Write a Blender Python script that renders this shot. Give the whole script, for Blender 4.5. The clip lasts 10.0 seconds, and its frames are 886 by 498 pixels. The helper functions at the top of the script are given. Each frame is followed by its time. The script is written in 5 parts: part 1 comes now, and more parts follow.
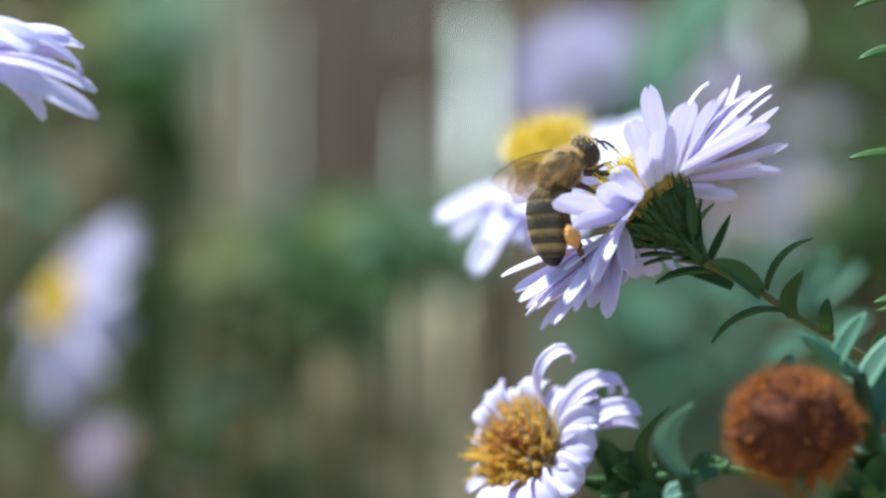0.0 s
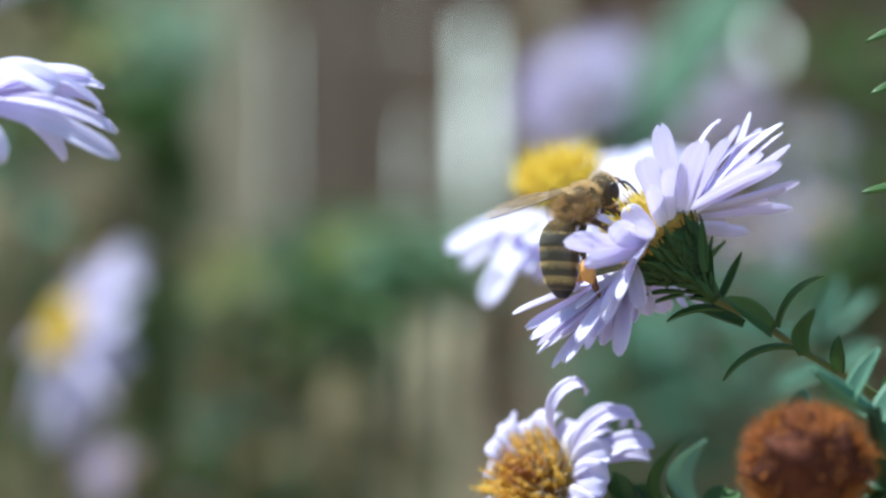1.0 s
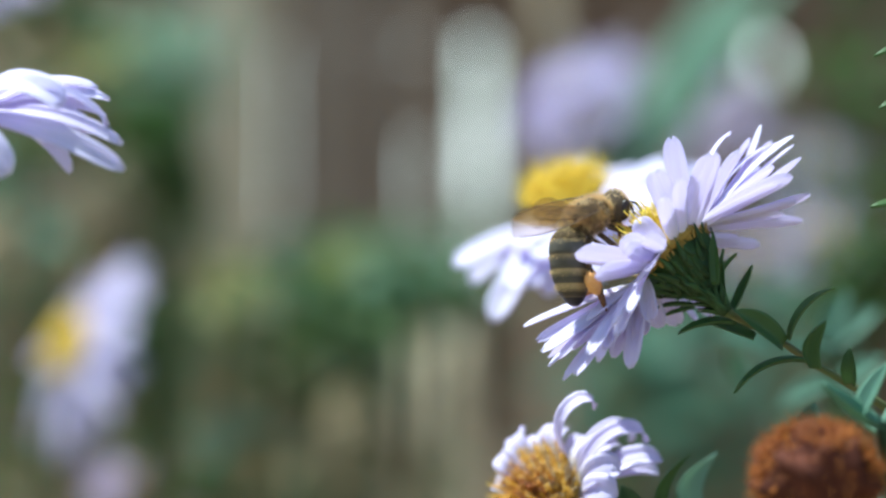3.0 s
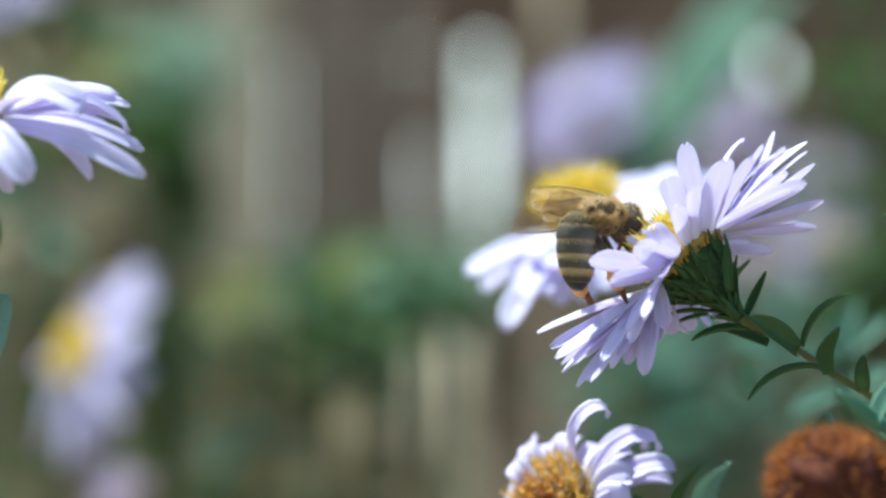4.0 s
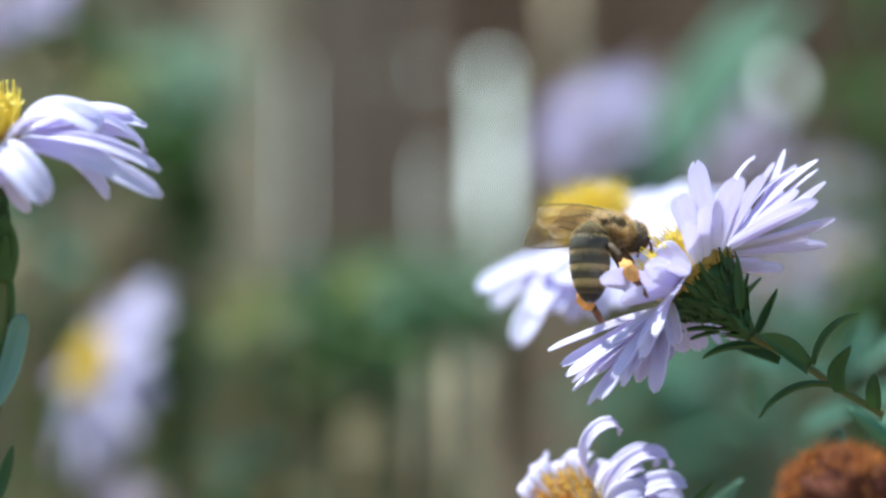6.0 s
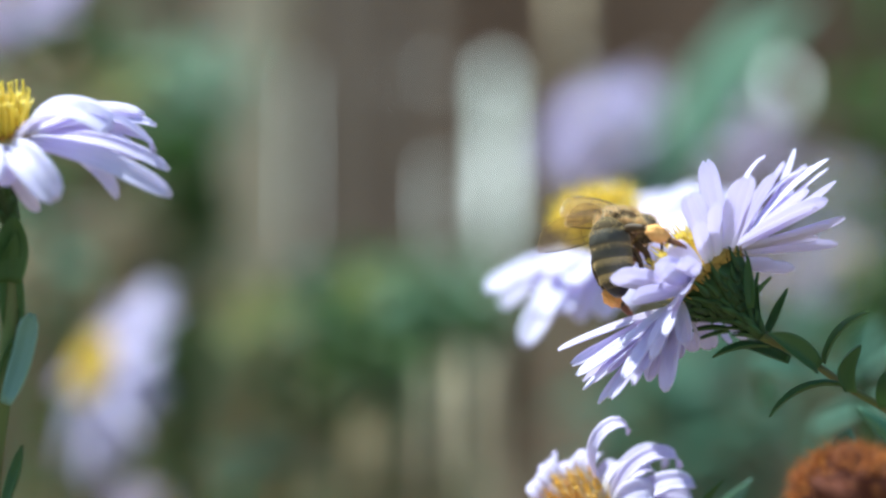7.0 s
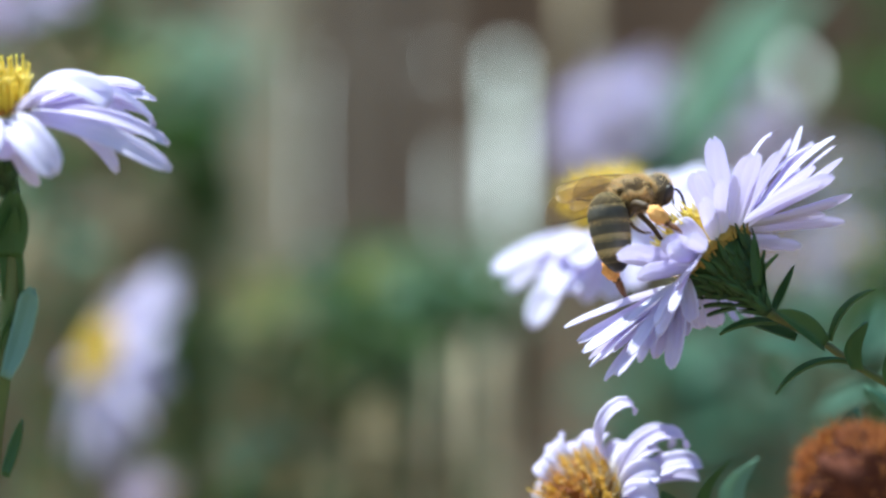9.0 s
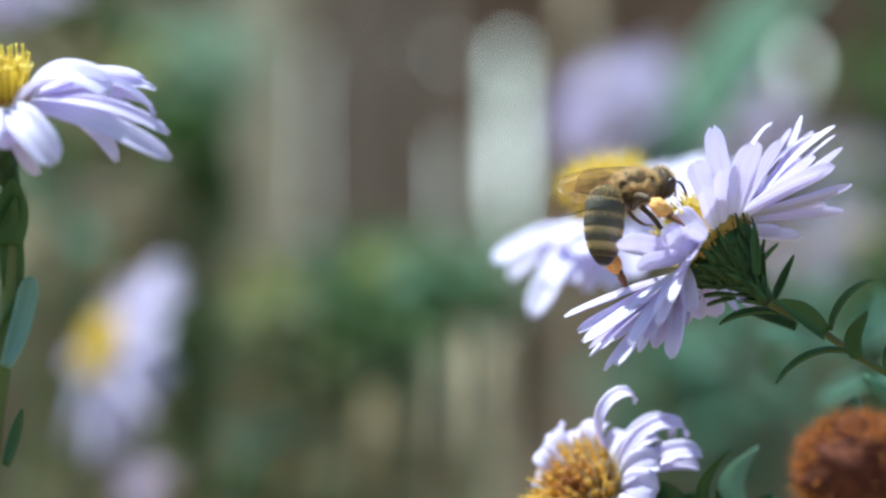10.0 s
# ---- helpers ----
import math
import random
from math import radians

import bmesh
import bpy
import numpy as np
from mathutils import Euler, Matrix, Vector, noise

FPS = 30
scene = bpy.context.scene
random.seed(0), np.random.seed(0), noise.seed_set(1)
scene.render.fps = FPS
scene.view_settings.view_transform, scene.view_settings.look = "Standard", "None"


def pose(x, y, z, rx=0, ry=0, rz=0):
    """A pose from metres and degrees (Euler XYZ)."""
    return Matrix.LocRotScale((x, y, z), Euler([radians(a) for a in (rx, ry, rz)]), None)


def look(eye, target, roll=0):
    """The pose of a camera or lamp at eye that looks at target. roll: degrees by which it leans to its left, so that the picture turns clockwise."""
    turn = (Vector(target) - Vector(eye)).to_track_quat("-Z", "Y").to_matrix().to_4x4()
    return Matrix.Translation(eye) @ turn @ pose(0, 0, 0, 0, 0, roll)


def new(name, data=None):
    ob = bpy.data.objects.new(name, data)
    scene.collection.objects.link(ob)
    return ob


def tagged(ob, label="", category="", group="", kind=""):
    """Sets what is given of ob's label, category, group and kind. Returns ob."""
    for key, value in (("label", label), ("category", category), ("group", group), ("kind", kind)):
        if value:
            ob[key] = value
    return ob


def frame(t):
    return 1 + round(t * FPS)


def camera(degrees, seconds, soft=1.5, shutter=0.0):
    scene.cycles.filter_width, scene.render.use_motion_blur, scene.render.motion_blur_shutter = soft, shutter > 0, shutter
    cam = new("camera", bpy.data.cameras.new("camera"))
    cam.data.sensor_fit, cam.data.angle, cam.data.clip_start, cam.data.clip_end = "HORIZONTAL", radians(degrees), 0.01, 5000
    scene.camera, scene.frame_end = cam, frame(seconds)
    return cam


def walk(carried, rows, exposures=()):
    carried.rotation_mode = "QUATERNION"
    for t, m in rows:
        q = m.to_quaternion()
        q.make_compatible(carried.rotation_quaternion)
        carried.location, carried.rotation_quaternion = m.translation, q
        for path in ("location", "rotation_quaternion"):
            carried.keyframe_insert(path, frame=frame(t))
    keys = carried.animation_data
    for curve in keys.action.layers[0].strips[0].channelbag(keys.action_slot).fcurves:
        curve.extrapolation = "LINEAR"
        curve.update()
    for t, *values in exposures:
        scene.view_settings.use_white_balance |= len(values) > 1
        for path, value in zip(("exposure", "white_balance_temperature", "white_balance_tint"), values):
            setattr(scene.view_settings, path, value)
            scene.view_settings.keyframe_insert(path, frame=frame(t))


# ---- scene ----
cam = camera(20.0, 10.0, soft=2.4)
cam.data.dof.use_dof = True
cam.data.dof.focus_distance = 0.219
cam.data.dof.aperture_fstop = 11.4
cam.data.dof.aperture_blades = 0
walk(cam, [
    (0, pose(0.000000, -0.221, 0.700000, 90.000, 0, 0.000)),
    (0.5, pose(-0.000511, -0.221, 0.701340, 90.116, 0, -0.004)),
    (1, pose(-0.001276, -0.221, 0.702170, 90.211, 0, -0.035)),
    (1.5, pose(-0.001340, -0.221, 0.702489, 90.295, 0, -0.038)),
    (2, pose(-0.001149, -0.221, 0.702999, 90.343, 0, -0.040)),
    (2.5, pose(-0.001595, -0.221, 0.702170, 90.442, 0, -0.066)),
    (4, pose(-0.003255, -0.221, 0.702170, 90.726, 0, -0.045)),
    (4.5, pose(-0.003765, -0.221, 0.702170, 90.842, 0, -0.010)),
    (5, pose(-0.003446, -0.221, 0.702744, 90.912, 0, 0.073)),
    (5.5, pose(-0.003191, -0.221, 0.702616, 90.984, 0, 0.152)),
    (7, pose(-0.003829, -0.221, 0.702042, 91.146, 0, 0.270)),
    (7.5, pose(-0.003638, -0.221, 0.702042, 91.068, 0, 0.358)),
    (8, pose(-0.003510, -0.221, 0.701914, 91.024, 0, 0.430)),
    (8.5, pose(-0.003127, -0.221, 0.701468, 90.998, 0, 0.504)),
    (9, pose(-0.003446, -0.221, 0.700957, 90.963, 0, 0.524)),
    (9.5, pose(-0.003765, -0.221, 0.701085, 90.788, 0, 0.544)),
    (10, pose(-0.003255, -0.221, 0.700830, 90.751, 0, 0.574)),
], exposures=[(0, 1.0, 5600, -4), (10, 1.0, 5600, -4)])

# ---- light ----
SUN = Vector((-0.36, 0.18, 0.92)).normalized()   # towards the sun
world = bpy.data.worlds.new("sky")
scene.world = world
world.use_nodes = True
wt = world.node_tree
wt.nodes.clear()
sky = wt.nodes.new("ShaderNodeTexSky")
sky.sky_type = "NISHITA"
sky.sun_disc = False
sky.sun_elevation = math.asin(SUN.z)
sky.sun_rotation = math.atan2(SUN.x, SUN.y)
sky_bg = wt.nodes.new("ShaderNodeBackground")
sky_bg.inputs["Strength"].default_value = 0.086
sky_out = wt.nodes.new("ShaderNodeOutputWorld")
wt.links.new(sky.outputs["Color"], sky_bg.inputs["Color"])
wt.links.new(sky_bg.outputs["Background"], sky_out.inputs["Surface"])
sun_data = bpy.data.lights.new("sun", "SUN")
sun_data.energy, sun_data.angle, sun_data.color = 5.0, radians(2.0), (1.0, 0.96, 0.90)
sun = new("sun", sun_data)
sun.matrix_basis = look(SUN * 3, (0, 0, 0))

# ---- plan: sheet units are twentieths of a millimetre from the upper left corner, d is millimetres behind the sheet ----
MM = 0.001
REACH = 221.0


def pt(x, y, d=0.0):
    k = (REACH + d) / REACH / 20.12
    return Vector(((x - 784) * k * MM, d * MM, 0.7 + (441 - y) * k * MM))


def rnd(a, b):
    return random.uniform(a, b)


# ---- materials ----
def mat(name):
    m = bpy.data.materials.new(name)
    m.use_nodes = True
    t = m.node_tree
    t.nodes.clear()
    return m, t


def node(t, kind, **inputs):
    n = t.nodes.new(kind)
    for k, v in inputs.items():
        key = k.replace("_", " ")
        if isinstance(v, bpy.types.NodeSocket):
            t.links.new(v, n.inputs[key])
        else:
            n.inputs[key].default_value = v
    return n


def mix_col(t, fac, a, b):
    n = t.nodes.new("ShaderNodeMix")
    n.data_type = "RGBA"
    for key, v in ((0, fac), (6, a), (7, b)):
        if isinstance(v, bpy.types.NodeSocket):
            t.links.new(v, n.inputs[key])
        else:
            n.inputs[key].default_value = v if key == 0 else (*v, 1)
    return n.outputs[2]


def ramp(t, fac, lo, hi):
    n = t.nodes.new("ShaderNodeMapRange")
    t.links.new(fac, n.inputs["Value"])
    n.inputs["From Min"].default_value, n.inputs["From Max"].default_value = lo, hi
    return n.outputs["Result"]


def tissue(name, c1, c2, scale, stretch=(1, 1, 1), rough=0.5, thin=0.35, thin_col=None, gloss=0.3, bump=0.3, tint=None, tint_x=None, deep=0.6):
    """Plant tissue: two tones of grain, fine relief, part of the light goes through."""
    m, t = mat(name)
    co = node(t, "ShaderNodeTexCoord")
    mp = node(t, "ShaderNodeMapping", Vector=co.outputs["Object"])
    mp.inputs["Scale"].default_value = stretch
    n1 = node(t, "ShaderNodeTexNoise", Vector=mp.outputs["Vector"], Scale=scale, Detail=4.0)
    n2 = node(t, "ShaderNodeTexNoise", Vector=co.outputs["Object"], Scale=scale * 0.15, Detail=2.0)
    f = node(t, "ShaderNodeMath")
    f.operation = "ADD"
    t.links.new(n1.outputs["Fac"], f.inputs[0])
    t.links.new(n2.outputs["Fac"], f.inputs[1])
    info = node(t, "ShaderNodeObjectInfo")
    g = node(t, "ShaderNodeMath")
    g.operation = "MULTIPLY_ADD"
    t.links.new(info.outputs["Random"], g.inputs[0])
    g.inputs[1].default_value = 0.3
    t.links.new(f.outputs[0], g.inputs[2])
    col = mix_col(t, ramp(t, g.outputs[0], 0.75, 1.55), c1, c2)
    if tint:
        sx = node(t, "ShaderNodeSeparateXYZ", Vector=co.outputs["Object"])
        col = mix_col(t, ramp(t, sx.outputs["X"], tint_x[1], tint_x[0]), col, tint)
    bp = node(t, "ShaderNodeBump", Height=n1.outputs["Fac"], Strength=bump, Distance=0.0002)
    p = node(t, "ShaderNodeBsdfPrincipled", Base_Color=col, Roughness=rough, Normal=bp.outputs["Normal"])
    p.inputs["Specular IOR Level"].default_value = gloss
    out = node(t, "ShaderNodeOutputMaterial")
    if thin > 0:
        tl = node(t, "ShaderNodeBsdfTranslucent", Color=col)
        if thin_col:
            t.links.new(mix_col(t, deep, (1, 1, 1), thin_col), tl.inputs["Color"])
        mx = node(t, "ShaderNodeMixShader", Fac=thin)
        t.links.new(p.outputs[0], mx.inputs[1])
        t.links.new(tl.outputs[0], mx.inputs[2])
        t.links.new(mx.outputs[0], out.inputs["Surface"])
    else:
        t.links.new(p.outputs[0], out.inputs["Surface"])
    return m


petal_mat = tissue("lavender_petal", (0.76, 0.69, 0.925), (0.895, 0.855, 0.965), 900, (0.12, 1.6, 1.6), 0.5, 0.48, (0.80, 0.73, 1.0), 0.25, 0.3, deep=0.68,
                   tint=(0.84, 0.84, 0.80), tint_x=(0.0, 0.0028))
# darker copy of the petal: fading, with shade put into the colour
faded_shaded_mat = tissue("faded_shaded_petal", (0.66, 0.59, 0.83), (0.81, 0.755, 0.90), 900, (0.12, 1.6, 1.6), 0.55, 0.42, (0.80, 0.70, 0.95), 0.2, 0.4, deep=0.7,
                   tint=(0.80, 0.78, 0.70), tint_x=(0.0, 0.0025))
floret_mat = tissue("yellow_floret", (0.88, 0.62, 0.03), (0.95, 0.85, 0.13), 700, (1, 1, 1), 0.6, 0.25, (0.95, 0.75, 0.06), 0.2, 0.3)
floret_old_mat = tissue("ochre_floret", (0.50, 0.215, 0.02), (0.84, 0.50, 0.07), 700, (1, 1, 1), 0.7, 0.2, (0.8, 0.4, 0.03), 0.2, 0.3)
floret_gold_mat = tissue("golden_floret", (0.70, 0.40, 0.035), (0.92, 0.67, 0.11), 700, (1, 1, 1), 0.65, 0.22, (0.9, 0.6, 0.05), 0.2, 0.3)
floret_rust_mat = tissue("rust_floret", (0.30, 0.10, 0.03), (0.48, 0.20, 0.06), 700, (1, 1, 1), 0.75, 0.15, (0.5, 0.2, 0.05), 0.2, 0.3)
leaf_mat = tissue("aster_leaf", (0.043, 0.10, 0.026), (0.10, 0.172, 0.052), 500, (0.3, 1, 1), 0.48, 0.25, (0.16, 0.36, 0.07), 0.35, 0.5, deep=0.84)
leaf_pale_mat = tissue("bluish_leaf", (0.095, 0.195, 0.135), (0.18, 0.31, 0.225), 500, (0.3, 1, 1), 0.55, 0.32, (0.24, 0.46, 0.24), 0.25, 0.4, deep=0.84)
young_leaf_mat = tissue("young_leaf", (0.15, 0.27, 0.20), (0.26, 0.40, 0.31), 500, (0.3, 1, 1), 0.5, 0.3, (0.30, 0.50, 0.34), 0.35, 0.4, deep=0.84)
bract_mat = tissue("green_bract", (0.02, 0.05, 0.013), (0.085, 0.165, 0.05), 700, (0.3, 1, 1), 0.55, 0.14, (0.1, 0.22, 0.06), 0.25, 0.4,
                   tint=(0.035, 0.06, 0.018), tint_x=(0.0, 0.0012))
straw_mat = tissue("pale_pappus", (0.62, 0.48, 0.30), (0.80, 0.68, 0.50), 700, (1, 1, 1), 0.7, 0.3, (0.8, 0.7, 0.5), 0.2, 0.2)
rim_mat = tissue("ochre_rim", (0.30, 0.19, 0.04), (0.55, 0.36, 0.08), 700, (1, 1, 1), 0.7, 0.2, (0.5, 0.4, 0.1), 0.2, 0.4)
stem_mat = tissue("stem_skin", (0.075, 0.135, 0.03), (0.15, 0.13, 0.05), 400, (1, 1, 0.3), 0.55, 0.0, None, 0.3, 0.5)
dead_mat = tissue("dried_floret", (0.23, 0.062, 0.013), (0.56, 0.22, 0.046), 500, (0.4, 1, 1), 0.85, 0.2, (0.6, 0.22, 0.05), 0.1, 0.5, deep=0.9)
dead_core_mat = tissue("dried_core", (0.05, 0.018, 0.012), (0.125, 0.04, 0.022), 600, (1, 1, 1), 0.9, 0.0, None, 0.1, 0.8)


# ---- mesh tools ----
def mesh_ob(name, bm, material, parent=None, label="", smooth=True):
    me = bpy.data.meshes.new(name)
    bm.to_mesh(me)
    bm.free()
    for x in material if isinstance(material, (list, tuple)) else (material,):
        me.materials.append(x)
    if smooth:
        me.polygons.foreach_set("use_smooth", [True] * len(me.polygons))
    ob = new(name, me)
    if parent:
        ob.parent = parent
    if label:
        ob["label"] = label
    return ob


def part(name, bm, material, parent, label="", m=None):
    ob = mesh_ob(name, bm, material, parent, label)
    if m is not None:
        ob.matrix_basis = m
    return ob


def aim(p, x, z):
    """Pose at p whose X runs along x and whose Z leans to z."""
    x = Vector(x).normalized()
    y = Vector(z).cross(x)
    if y.length < 1e-6:
        y = Vector((0, 1, 0)).cross(x)
    y.normalize()
    zz = x.cross(y)
    m = Matrix((x, y, zz)).transposed().to_4x4()
    m.translation = p
    return m


def ray_shape(s):
    """Outline of an aster ray: narrow claw, long strap, blunt tip."""
    w = 0.52 + 0.48 * math.sin(min(1.0, s / 0.5) * math.pi / 2)
    if s > 0.74:
        w *= max(0.0, 1 - ((s - 0.74) / 0.268) ** 2.4) ** 0.5
    return max(w, 0.05)


def leaf_shape(s):
    return max(0.03, (0.3 + 0.7 * math.sin(math.pi * min(1, s * 0.88 + 0.09)) ** 0.6) * (1 - s ** 5) ** 0.75)


def lance_shape(s):
    return max(0.03, (0.55 + 0.45 * math.sin(math.pi * s)) * (1 - s ** 1.9))


def blade(chord, width, bend=0.0, power=1.0, cup=0.15, shape=ray_shape, thick=0.12, twist=0.0, n=14, wav=0.0, side=0.0):
    """A thin curved blade of real thickness from the origin to (chord, 0, 0), all in metres. bend: degrees it turns down over its length."""
    m = 9
    xs, zs, th = [0.0], [0.0], []
    for i in range(n):
        s = (i + 0.5) / n
        a = -radians(bend) * s ** power
        xs.append(xs[-1] + math.cos(a) / n)
        zs.append(zs[-1] + math.sin(a) / n)
    ca = math.atan2(zs[-1], xs[-1])
    cl = math.hypot(xs[-1], zs[-1])
    k = chord / max(cl, 0.25)
    bm = bmesh.new()
    t2 = thick * MM * 0.5
    ph = rnd(0, 6.3)
    notch = rnd(-0.01, 0.05)
    rows = ([], [])
    for i in range(n + 1):
        s = i / n
        x, z = xs[i] * k, zs[i] * k
        x, z = x * math.cos(-ca) - z * math.sin(-ca), x * math.sin(-ca) + z * math.cos(-ca)
        a = -radians(bend) * s ** power - ca
        w = width * shape(s) * 0.5
        tw = radians(twist) * s
        for lay in (0, 1):
            row = []
            for j in range(m):
                c = j / (m - 1) * 2 - 1
                yy = c * w
                up = cup * w * (c * c - 0.3) + (0.085 * w * math.cos(c * 8.5) if shape is ray_shape else -0.16 * w * math.exp(-(c / 0.2) ** 2)) + (t2 if lay else -t2) * (1 - 0.7 * abs(c)) + wav * width * math.sin(ph + s * 9 + c * 1.5) * s
                y2, u2 = yy * math.cos(tw) - up * math.sin(tw), yy * math.sin(tw) + up * math.cos(tw)
                px, pz = x - math.sin(a) * u2, z + math.cos(a) * u2
                if i == n and shape is ray_shape:
                    px -= notch * chord * math.exp(-(c / 0.45) ** 2)
                row.append(bm.verts.new((px, y2 + side * chord * math.sin(math.pi * s) * 0.5, pz)))
            rows[lay].append(row)
    for i in range(n):
        for j in range(m - 1):
            bm.faces.new((rows[1][i][j], rows[1][i + 1][j], rows[1][i + 1][j + 1], rows[1][i][j + 1]))
            bm.faces.new((rows[0][i][j], rows[0][i][j + 1], rows[0][i + 1][j + 1], rows[0][i + 1][j]))
        for j in (0, m - 1):
            q = (rows[0][i][j], rows[0][i + 1][j], rows[1][i + 1][j], rows[1][i][j])
            bm.faces.new(q if j == 0 else q[::-1])
    for i in (0, n):
        for j in range(m - 1):
            q = (rows[0][i][j], rows[1][i][j], rows[1][i][j + 1], rows[0][i][j + 1])
            bm.faces.new(q if i == 0 else q[::-1])
    return bm


def tube(points, radii, seg=8, bm=None):
    """A tapered tube through points (Catmull-Rom), closed at both ends."""
    bm = bm or bmesh.new()
    P = [Vector(p) for p in points]
    fine, rad = [], []
    tan = []
    for i in range(len(P)):
        a, c = P[max(i - 1, 0)], P[min(i + 1, len(P) - 1)]
        tan.append((c - a).normalized())
    for i in range(len(P) - 1):
        p, q = P[i], P[i + 1]
        L = (q - p).length
        for k in range(5):
            t = k / 5
            fine.append(p * (2 * t ** 3 - 3 * t * t + 1) + tan[i] * L * (t ** 3 - 2 * t * t + t) + q * (3 * t * t - 2 * t ** 3) + tan[i + 1] * L * (t ** 3 - t * t))
            rad.append(radii[i] * (1 - t) + radii[i + 1] * t)
    fine.append(P[-1])
    rad.append(radii[-1])
    prev = None
    up = Vector((0.3, 0.9, 0.2))
    for i, p in enumerate(fine):
        d = (fine[min(i + 1, len(fine) - 1)] - fine[max(i - 1, 0)])
        d = d.normalized() if d.length > 0 else Vector((0, 0, 1))
        s = d.cross(up)
        s = s.normalized() if s.length > 1e-6 else Vector((1, 0, 0))
        up = s.cross(d)
        ring = [bm.verts.new(p + rad[i] * (math.cos(6.28318 * j / seg) * s + math.sin(6.28318 * j / seg) * up)) for j in range(seg)]
        if prev:
            for j in range(seg):
                bm.faces.new((prev[j], prev[(j + 1) % seg], ring[(j + 1) % seg], ring[j]))
        else:
            bm.faces.new(ring[::-1])
        prev = ring
    bm.faces.new(prev)
    return bm


def blob(rx, ry, rz, seg=20, rough=0.0, centre=(0, 0, 0), bm=None):
    """A rounded body with semi-axes in metres and an uneven skin."""
    bm = bm or bmesh.new()
    got = bmesh.ops.create_uvsphere(bm, u_segments=seg, v_segments=max(6, seg // 2), radius=1.0)["verts"]
    for v in got:
        k = 1 + rough * noise.noise(v.co * 2.3 + Vector(centre) * 900)
        v.co = Vector((v.co.x * rx * k, v.co.y * ry * k, v.co.z * rz * k)) + Vector(centre)
    return bm


def holder(name, m, label, category, group="", kind=""):
    e = new(name)
    e.empty_display_size = 0.002
    e.matrix_basis = m
    return tagged(e, label, category, group, kind)


# ---- flowers ----
def floret(h, r):
    """A disc floret: thin tube that opens to a small lobed cup with a style."""
    bm = tube([(0, 0, 0), (0, 0, h * 0.6), (0, 0, h * 0.85)], [r * 0.45, r * 0.6, r], 6)
    for k in range(5):
        a = k * 1.2566
        c, s = math.cos(a), math.sin(a)
        b = Vector((c * r * 0.8, s * r * 0.8, h * 0.82))
        tip = Vector((c * r * 1.7, s * r * 1.7, h * 1.0))
        q = Vector((-s, c, 0)) * r * 0.45
        v = [bm.verts.new(x) for x in (b - q, b + q, tip)]
        bm.faces.new(v)
    tube([(0, 0, h * 0.7), (r * 0.2, 0, h * 1.25)], [r * 0.28, r * 0.22], 5, bm)
    return bm


def shared(name, me, parent, m):
    ob = new(name, me)
    ob.parent = parent
    ob.matrix_basis = m
    return ob


def disc_of(parent, radius, height, dome, mats, count, r=0.32, spread=0.5, base=None):
    """The yellow disc: a domed core with florets in a spiral, each a piece of its own. Local axes: Z is the way the flower faces."""
    core = part("disc_core", blob(radius * MM * 0.92, radius * MM * 0.92, dome * MM, 24, 0.05), base or mats[0], parent)
    meshes = []
    for mm in mats:
        ob = part("disc_floret", floret(height * MM, r * MM), mm, core)
        meshes.append(ob.data)
        ob.matrix_basis = Matrix.Translation((0, 0, dome * MM * 0.9))
    for i in range(count):
        q = math.sqrt((i + 0.5) / count)
        a = i * 2.39996
        lean = q * spread * rnd(0.7, 1.3)
        d = Vector((math.cos(a) * math.sin(lean) + rnd(-0.2, 0.2), math.sin(a) * math.sin(lean) + rnd(-0.2, 0.2), math.cos(lean)))
        p = Vector((math.cos(a) * q * radius * MM, math.sin(a) * q * radius * MM, dome * MM * 0.9 * math.sqrt(max(0.0, 1 - (q * 0.95) ** 2))))
        k = rnd(0.75, 1.2)
        m = aim(p, d, (0, 1, 0.1)) @ pose(0, 0, 0, 0, 90, 0) @ pose(0, 0, 0, 0, 0, rnd(0, 360)) @ Matrix.Scale(k, 4)
        w = q + rnd(-0.25, 0.25)
        shared("disc_floret", meshes[0 if w > 0.45 or len(meshes) == 1 else min(len(meshes) - 1, 1 if w > 0.2 else 2)], core, m)
    return core


